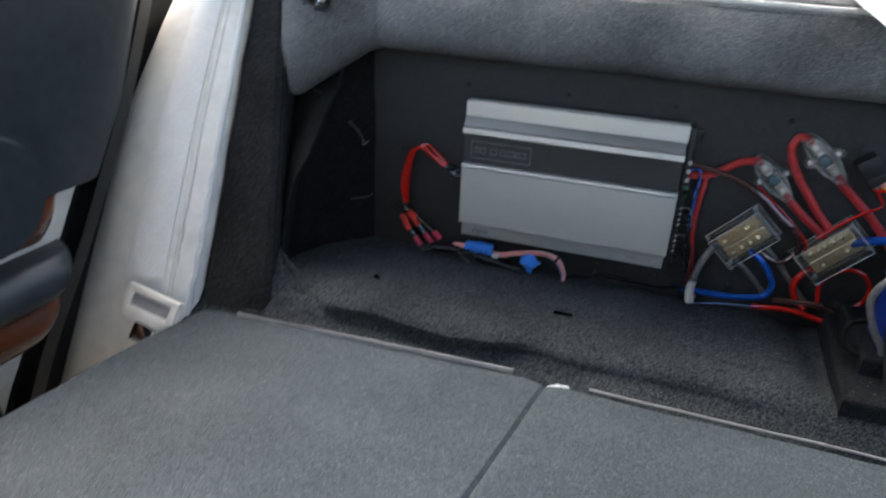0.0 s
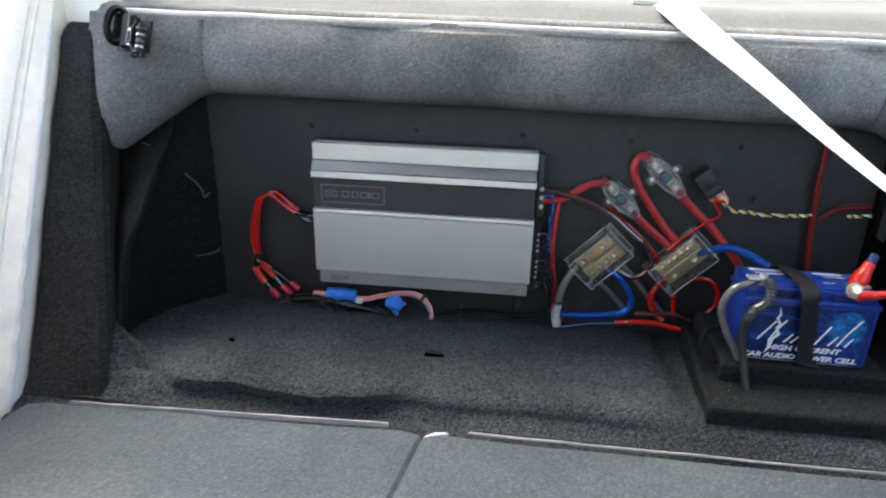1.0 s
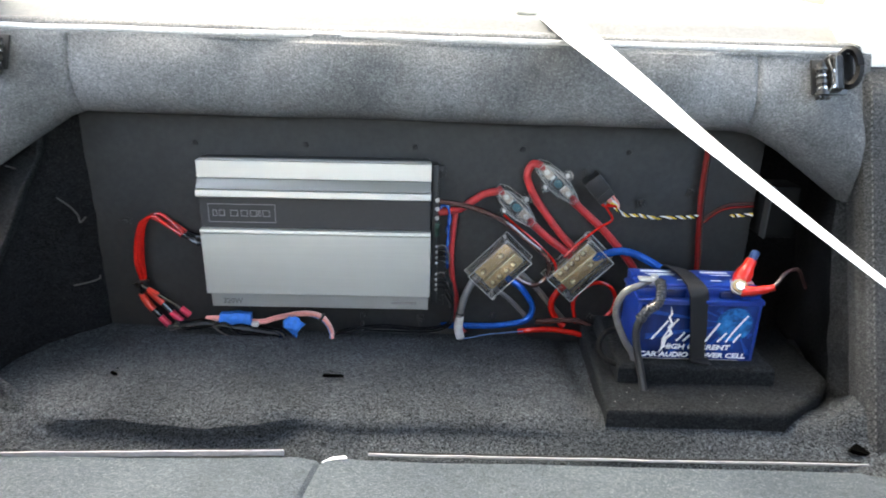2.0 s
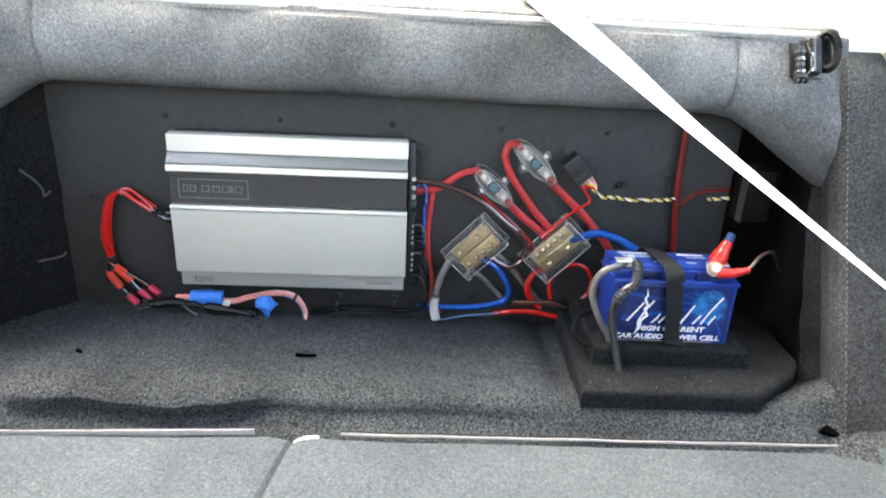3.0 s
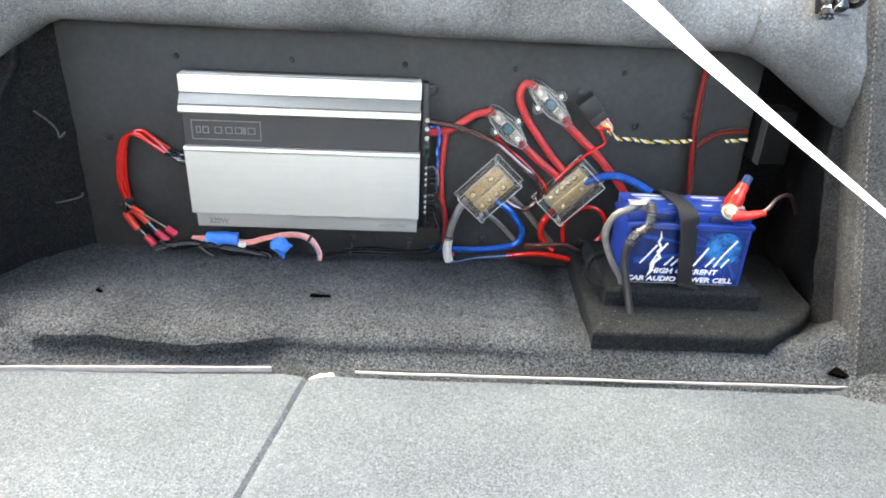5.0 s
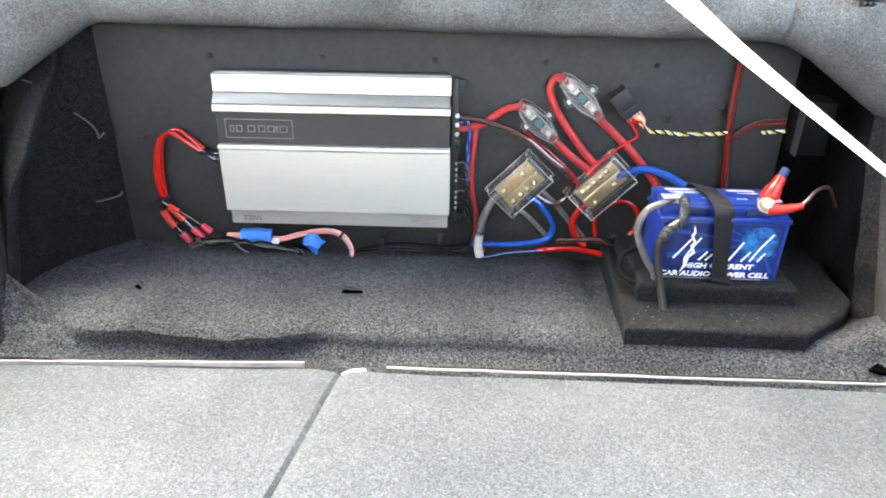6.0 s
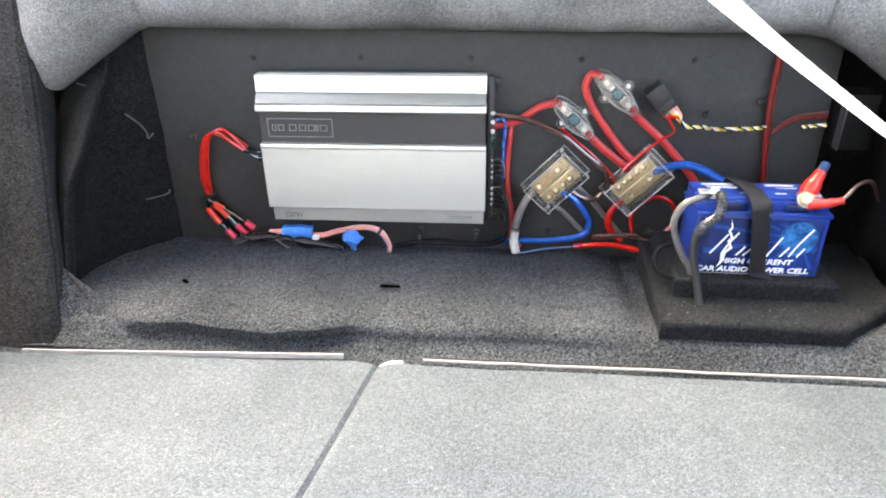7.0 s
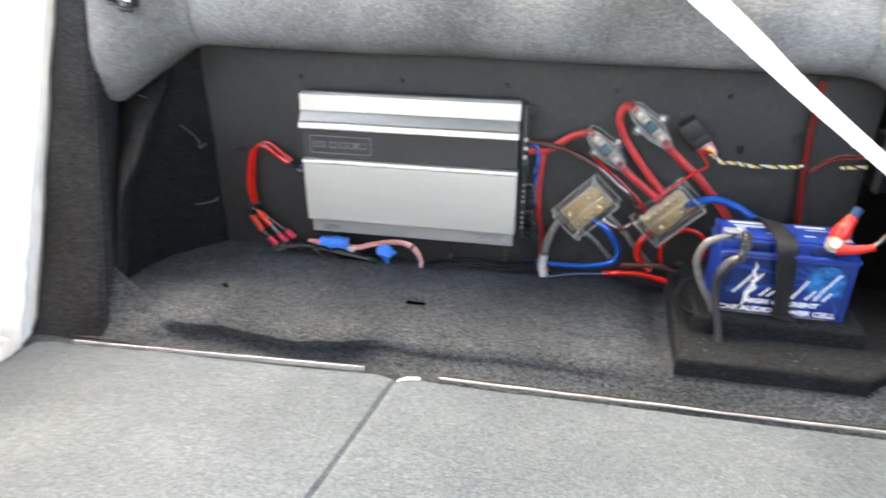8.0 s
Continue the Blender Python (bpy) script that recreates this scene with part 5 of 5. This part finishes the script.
def carpet_tear(x, y, size, turn, lift):
    z = lift
    t = thing("carpet_tear", (x, y, z), "small torn flap in the trunk carpet", "carpet tear", "carpet tears")
    m = Matrix.Translation((x, y, z)) @ Matrix.Rotation(radians(turn), 4, "Z")
    # The slit is not cut; a near-black patch paints the shade inside it.
    part("slit", prism([(-size, -0.0005), (-size * 0.8, 0.004), (size, 0.001), (size * 0.2, -0.0005)], 0.0045, m), HOLE_SHADE, t, "near-black patch painting the slit's shade")
    part("flap", prism([(-size * 1.05, 0.005), (-size * 0.3, 0.005), (size * 0.8, 0.0025), (-size * 0.8, 0.009)], 0.0016, m @ Matrix.Translation((0, 0.0055, 0.0015)) @ Matrix.Rotation(radians(20), 4, "X")), CARPET_TRUNK, t, "lifted carpet flap")


carpet_tear(0.222, -0.142, 0.015, 0, -0.0425)
carpet_tear(-0.097, -0.15, 0.0055, -25, -0.043)


def carpet_hole():
    """The carpet does not reach the corner: a near-black patch, frayed in outline, paints the gap's shade."""
    ring = [(0.026 * math.cos(a) * (1 + 0.3 * math.sin(3 * a)), 0.012 * math.sin(a) * (1 + 0.25 * math.cos(2 * a))) for a in [k * 2 * math.pi / 22 for k in range(22)]]
    solid("carpet_hole", prism(ring, 0.006, pose(0.952, -0.257, -0.062, 22, 0, 28)), HOLE_SHADE, "near-black patch painted as the gap in the carpet at the corner by the post", "carpet tear", (0.952, -0.257, -0.062))


carpet_hole()


# pale lint and chips on the black wrap
random.seed(11)
lint = bmesh.new()
for _ in range(22):
    lx, ly = random.uniform(0.62, 0.93), random.uniform(-0.23, -0.17)
    if lx > 0.845 + (ly + 0.236) * 1.2 or (0.64 < lx < 0.86 and ly > -0.172):
        continue
    s = random.uniform(0.0004, 0.0009)
    box((s * 2.2, s, 0.0006), (0, 0, 0), 0.0, pose(lx, ly, -0.0238, 0, 0, random.uniform(0, 180)), 1, lint)
for _ in range(9):
    s = random.uniform(0.0005, 0.0013)
    box((s * 2, 0.0006, s), (random.uniform(0.61, 0.83), -0.2363, random.uniform(-0.044, -0.03)), 0.0, None, 1, lint)
solid("lint", lint, surface("pale_lint", (0.16, 0.16, 0.155), 0.9, grain=200), "pale lint and chips on the black board", "lint", (0.75, -0.2, -0.018), "", "stuff")


# ---- latches ----
SMOKED_PLASTIC = surface("smoked_plastic", (0.022, 0.022, 0.023), 0.4, grain=60, vary=0.5, spec=0.15)
DARK_SMOKED = surface("dark_smoked_plastic", (0.007, 0.007, 0.0075), 0.5, grain=60, vary=0.5, spec=0.08)
SMOKED_METAL = surface("dull_metal", (0.13, 0.13, 0.127), 0.34, 0.8, grain=90, vary=0.25)


def seat_latch(x, side):
    z = 0.397
    y = bulkhead_y(z)
    t = thing("seat_latch", (x, y, z), "black and bright metal seatback latch on the panel", "latch", "seatback latches")
    back = Matrix.Translation((x, y, z)) @ Matrix.Rotation(radians(-26), 4, "X")
    part("base_plate", box((0.05, 0.004, 0.05), (side * 0.006, 0.001, 0.004), 0.0015, back), BLACK_PLASTIC, t, "black base plate")
    part("housing", box((0.02, 0.018, 0.052), (side * 0.008, -0.009, 0.006), 0.004, back, 3), SMOKED_PLASTIC, t, "glossy smoked housing")
    part("housing_rib", box((0.003, 0.005, 0.046), (side * 0.004, -0.02, 0.005), 0.001, back), SMOKED_METAL, t, "bright metal edge")
    # an open loop of dark plastic stands out beside the housing
    loop = [back @ Vector((side * (0.026 + 0.011 * math.cos(a)), -0.014 - 0.008 * math.cos(a), 0.014 + 0.026 * math.sin(a))) for a in [k * 2 * math.pi / 24 for k in range(25)]]
    part("catch_loop", sweep(loop, [(-0.0045, -0.0035), (0.0045, -0.0035), (0.0045, 0.0035), (-0.0045, 0.0035)], cap=False), DARK_SMOKED, t, "glossy dark catch loop")
    part("catch_web", box((0.018, 0.003, 0.044), (side * 0.026, -0.01, 0.013), 0.0014, back), DARK_SMOKED, t, "smoked web inside the loop")
    post = back @ Matrix.Translation((-side * 0.012, -0.014, -0.028))
    part("roller", cylinder(0.0058, 0.046, post, 14), BLACK_PLASTIC, t, "dark roller")
    for dz, r, h, mt in ((0.0, 0.0088, 0.005, BLACK_PLASTIC), (0.008, 0.0074, 0.0032, MIRROR_CHROME), (0.017, 0.007, 0.005, SMOKED_METAL), (0.026, 0.0076, 0.003, MIRROR_CHROME), (0.036, 0.008, 0.0032, SMOKED_METAL)):
        part("metal_band", cylinder(r, h, post @ Matrix.Translation((0, 0, dz)), 14), mt, t, "metal band")
    part("roller_bar", box((0.004, 0.003, 0.026), (-side * 0.001, -0.023, -0.006), 0.0008, back), MIRROR_CHROME, t, "bright flat bar")
    for dx in (-0.007, 0.0, 0.007):
        part("foot_prong", box((0.004, 0.01, 0.004), (-side * 0.012 + dx, -0.016, -0.032), 0.001, back), BLACK_PLASTIC, t, "black prong")
    part("striker_wire", sweep(spline([post @ Vector((side * 0.006, -0.006, 0.004)), post @ Vector((side * 0.012, -0.012, 0.02)), post @ Vector((side * 0.006, -0.006, 0.05))], 8), circle(0.0013, 8)), SMOKED_METAL, t, "bent metal wire")


seat_latch(-0.252, -1)
seat_latch(0.908, 1)


# ---- side bolsters ----
def bolster_face(side, u, z):
    _, outer = post_line(side, min(z, 0.45))
    width = lerp_rows([(-0.3, 0.235), (-0.05, 0.211), (0.2, 0.19), (0.34, 0.15), (0.42, 0.118), (0.7, 0.04)], z)
    swell = math.sin(math.pi * min(1.0, u * 0.8 + 0.05)) ** 0.7
    y = bulkhead_y(min(z, 0.5)) - 0.006 - lerp_rows([(-0.3, 0.085), (0.0, 0.07), (0.4, 0.05), (0.7, 0.03)], z) * swell
    return outer + side * (0.001 + width * u), y


def bolster(side, label):
    t = thing("seat_bolster", (-0.4 if side < 0 else 1.1, -0.2, -0.1), label, "seat bolster", "side bolsters")

    def place(u, v):
        z = -0.3 + 0.95 * v
        x, y = bolster_face(side, u, z)
        y += 0.005 * math.exp(-((u - 0.14) / 0.012) ** 2)
        if u < 0.12:
            y += 0.003 * math.sin(z * 150 + 3 * noise.noise(Vector((0, 0, z * 14)))) * math.exp(-((z - 0.02) / 0.1) ** 2)
        if u > 0.86:
            y += 0.09 * ((u - 0.86) / 0.14) ** 2
        return x + wobble(y, z, 0, 6, 0.003), y, z
    part("cushion", thicken(grid(90, 90, place), (0, 0.05, 0)), LEATHER, t, "white leather cushion")
    seam = [Vector((*bolster_face(side, 0.14, -0.28 + 0.9 * k / 60), -0.28 + 0.9 * k / 60)) + Vector((0, 0.001, 0)) for k in range(61)]
    part("seam_piping", sweep(seam, circle(0.0028, 8)), LEATHER, t, "rolled leather seam")
    hem = [Vector((*bolster_face(side, 0.015, -0.28 + 0.69 * k / 120), -0.28 + 0.69 * k / 120)) + Vector((-side * 0.002, 0.002 + 0.0025 * math.sin(k * 0.9) * math.exp(-((k - 52) / 22) ** 2), 0)) for k in range(121)]
    part("edge_hem", sweep(hem, circle(0.0042, 8)), BELT, t, "gathered pale hem along the edge")
    return t


bolster(-1, "white leather side bolster of the rear seat")
bolster(1, "white leather side bolster with a pale cover")


def bolster_belt():
    t = thing("side_seat_belt", (-0.41, -0.3, 0.0), "white seat belt with a metal tongue lying on the bolster", "seat belt")

    def webbing(u, v):
        z = -0.03 + 0.66 * v
        x, y = bolster_face(-1, 0.18 + 0.27 * u, z)
        return x, y - 0.006 - 0.004 * math.sin(math.pi * u), z
    part("webbing", thicken(grid(12, 60, webbing), (0, 0.003, 0)), SOFT_WEBBING, t, "white webbing")
    bx, by = bolster_face(-1, 0.2, -0.07)
    m = Matrix.Translation((bx + 0.016, by - 0.034, -0.062)) @ Matrix.Rotation(radians(58), 4, "X") @ Matrix.Rotation(radians(-9), 4, "Z") @ Matrix.Scale(1.15, 4)
    tongue = bmesh.new()
    for s, c in (((0.088, 0.011, 0.01), (0, 0.02, 0)), ((0.084, 0.018, 0.01), (0, -0.012, 0)), ((0.012, 0.042, 0.01), (-0.038, 0.003, 0)), ((0.012, 0.042, 0.01), (0.038, 0.003, 0))):
        box(s, c, 0.002, m, 2, tongue)
    part("tongue_frame", tongue, LEATHER, t, "pale slotted belt tongue")
    # A grey plate closes the slot.
    part("tongue_slot", box((0.068, 0.018, 0.003), (0, 0.0055, -0.001), 0.0008, m), TRIM_STRIP, t, "grey plate filling the slot")
    part("tongue_plate", box((0.034, 0.03, 0.003), (0.004, -0.03, 0.001), 0.001, m), MIRROR_CHROME, t, "chrome tongue plate")
    part("stop_button", cylinder(0.008, 0.004, Matrix.Translation((bx + 0.022, by - 0.036, -0.11)) @ Matrix.Rotation(radians(70), 4, "X"), 12), MIRROR_CHROME, t)


bolster_belt()


# ---- belt hanging across the opening ----
def hanging_belt():
    t = thing("centre_seat_belt", (0.51, 0.05, 0.46), "white seat belt drawn from the parcel shelf across the opening", "seat belt")
    pts = [(0.522, 0.112, 0.47), (0.53, 0.1, 0.48), (0.558, -0.04, 0.446), (0.63, -0.125, 0.388), (0.707, -0.205, 0.325), (0.885, -0.35, 0.193), (1.022, -0.45, 0.093), (1.083, -0.5, 0.048)]
    line = spline(pts, 12)
    run = (line[-1] - line[0]).normalized()
    flat, edge = run.cross(Vector((0.1, 0.99, -0.1))).normalized(), None
    edge = flat.cross(run).normalized()

    def ribbon(u, v):
        k = v * (len(line) - 1)
        p = line[min(int(k), len(line) - 2)].lerp(line[min(int(k), len(line) - 2) + 1], k - min(int(k), len(line) - 2))
        a = 0.3 + 1.03 * min(1.0, v * 1.4)
        return p + (flat * math.cos(a) + edge * math.sin(a)) * 0.047 * (u - 0.5)
    part("webbing", thicken(grid(6, 80, ribbon), edge * 0.0016), BELT, t, "white webbing")
    part("bezel", box((0.085, 0.04, 0.01), (0.525, 0.108, 0.474), 0.004), CREAM, t, "pale slot bezel on the shelf")


hanging_belt()


# ---- door ----
def rear_door():
    t = thing("rear_door", (-0.5, -0.7, 0.0), "closed rear door with dark trim, walnut strips and an armrest", "car door")
    X = -0.51

    def rear(z):
        """The door's rear edge, which follows the wheel arch."""
        return lerp_rows([(-0.5, -0.66), (-0.16, -0.49), (0.036, -0.357), (0.226, -0.238), (0.375, -0.172), (0.46, -0.13)], z)

    def panel(z0, z1, bulge, lip, nv=14):
        def place(u, v):
            z = z0 + (z1 - z0) * v
            y = -1.4 + (rear(z) - lip + 1.4) * u
            edge = max(0.0, u - 0.97) / 0.03
            return X + bulge * math.sin(math.pi * (0.12 + 0.76 * v)) ** 0.5 * (1 - edge ** 2) + wobble(y, z, 0, 3, 0.002), y, z
        return thicken(grid(60, nv, place), (-0.05, 0, 0))
    part("upper_trim", panel(0.122, 0.452, 0.022, 0.0), DOOR_BLACK, t, "dark padded upper trim")
    part("lower_panel", panel(-0.5, 0.122, 0.006, 0.045), CREAM, t, "cream lower panel")
    part("walnut_strip", panel(0.062, 0.121, 0.024, 0.08), WALNUT, t, "glossy walnut strip")
    part("armrest", panel(-0.016, 0.05, 0.07, 0.052, 20), DOOR_BLACK, t, "dark padded armrest")
    part("walnut_strip", panel(-0.082, -0.018, 0.04, 0.02), WALNUT, t, "lower glossy walnut strip")
    cup = cylinder(0.085, 0.05, pose(X + 0.014, -0.53, 0.165, 0, 90, 0), 36)
    bmesh.ops.bevel(cup, geom=[e for e in cup.edges if len(e.link_faces) == 2 and any(len(f.verts) > 4 for f in e.link_faces)], offset=0.012, segments=3, affect="EDGES")
    part("pull_cup", cup, DOOR_BLACK, t, "rounded dark pull cup")
    part("speaker_grille", cylinder(0.07, 0.012, pose(X - 0.002, -0.62, -0.17, 0, 90, 0), 28), BLACK_PLASTIC, t, "dark round grille")
    seal = spline([(X - 0.01, rear(z) + 0.012, z) for z in (-0.5, -0.16, 0.0, 0.1, 0.25, 0.46)], 8)
    part("door_seal", sweep(seal, [(-0.014, -0.012), (0.014, -0.012), (0.014, 0.012), (-0.014, 0.012)]), BLACK_RUBBER, t, "black rubber door seal")


rear_door()
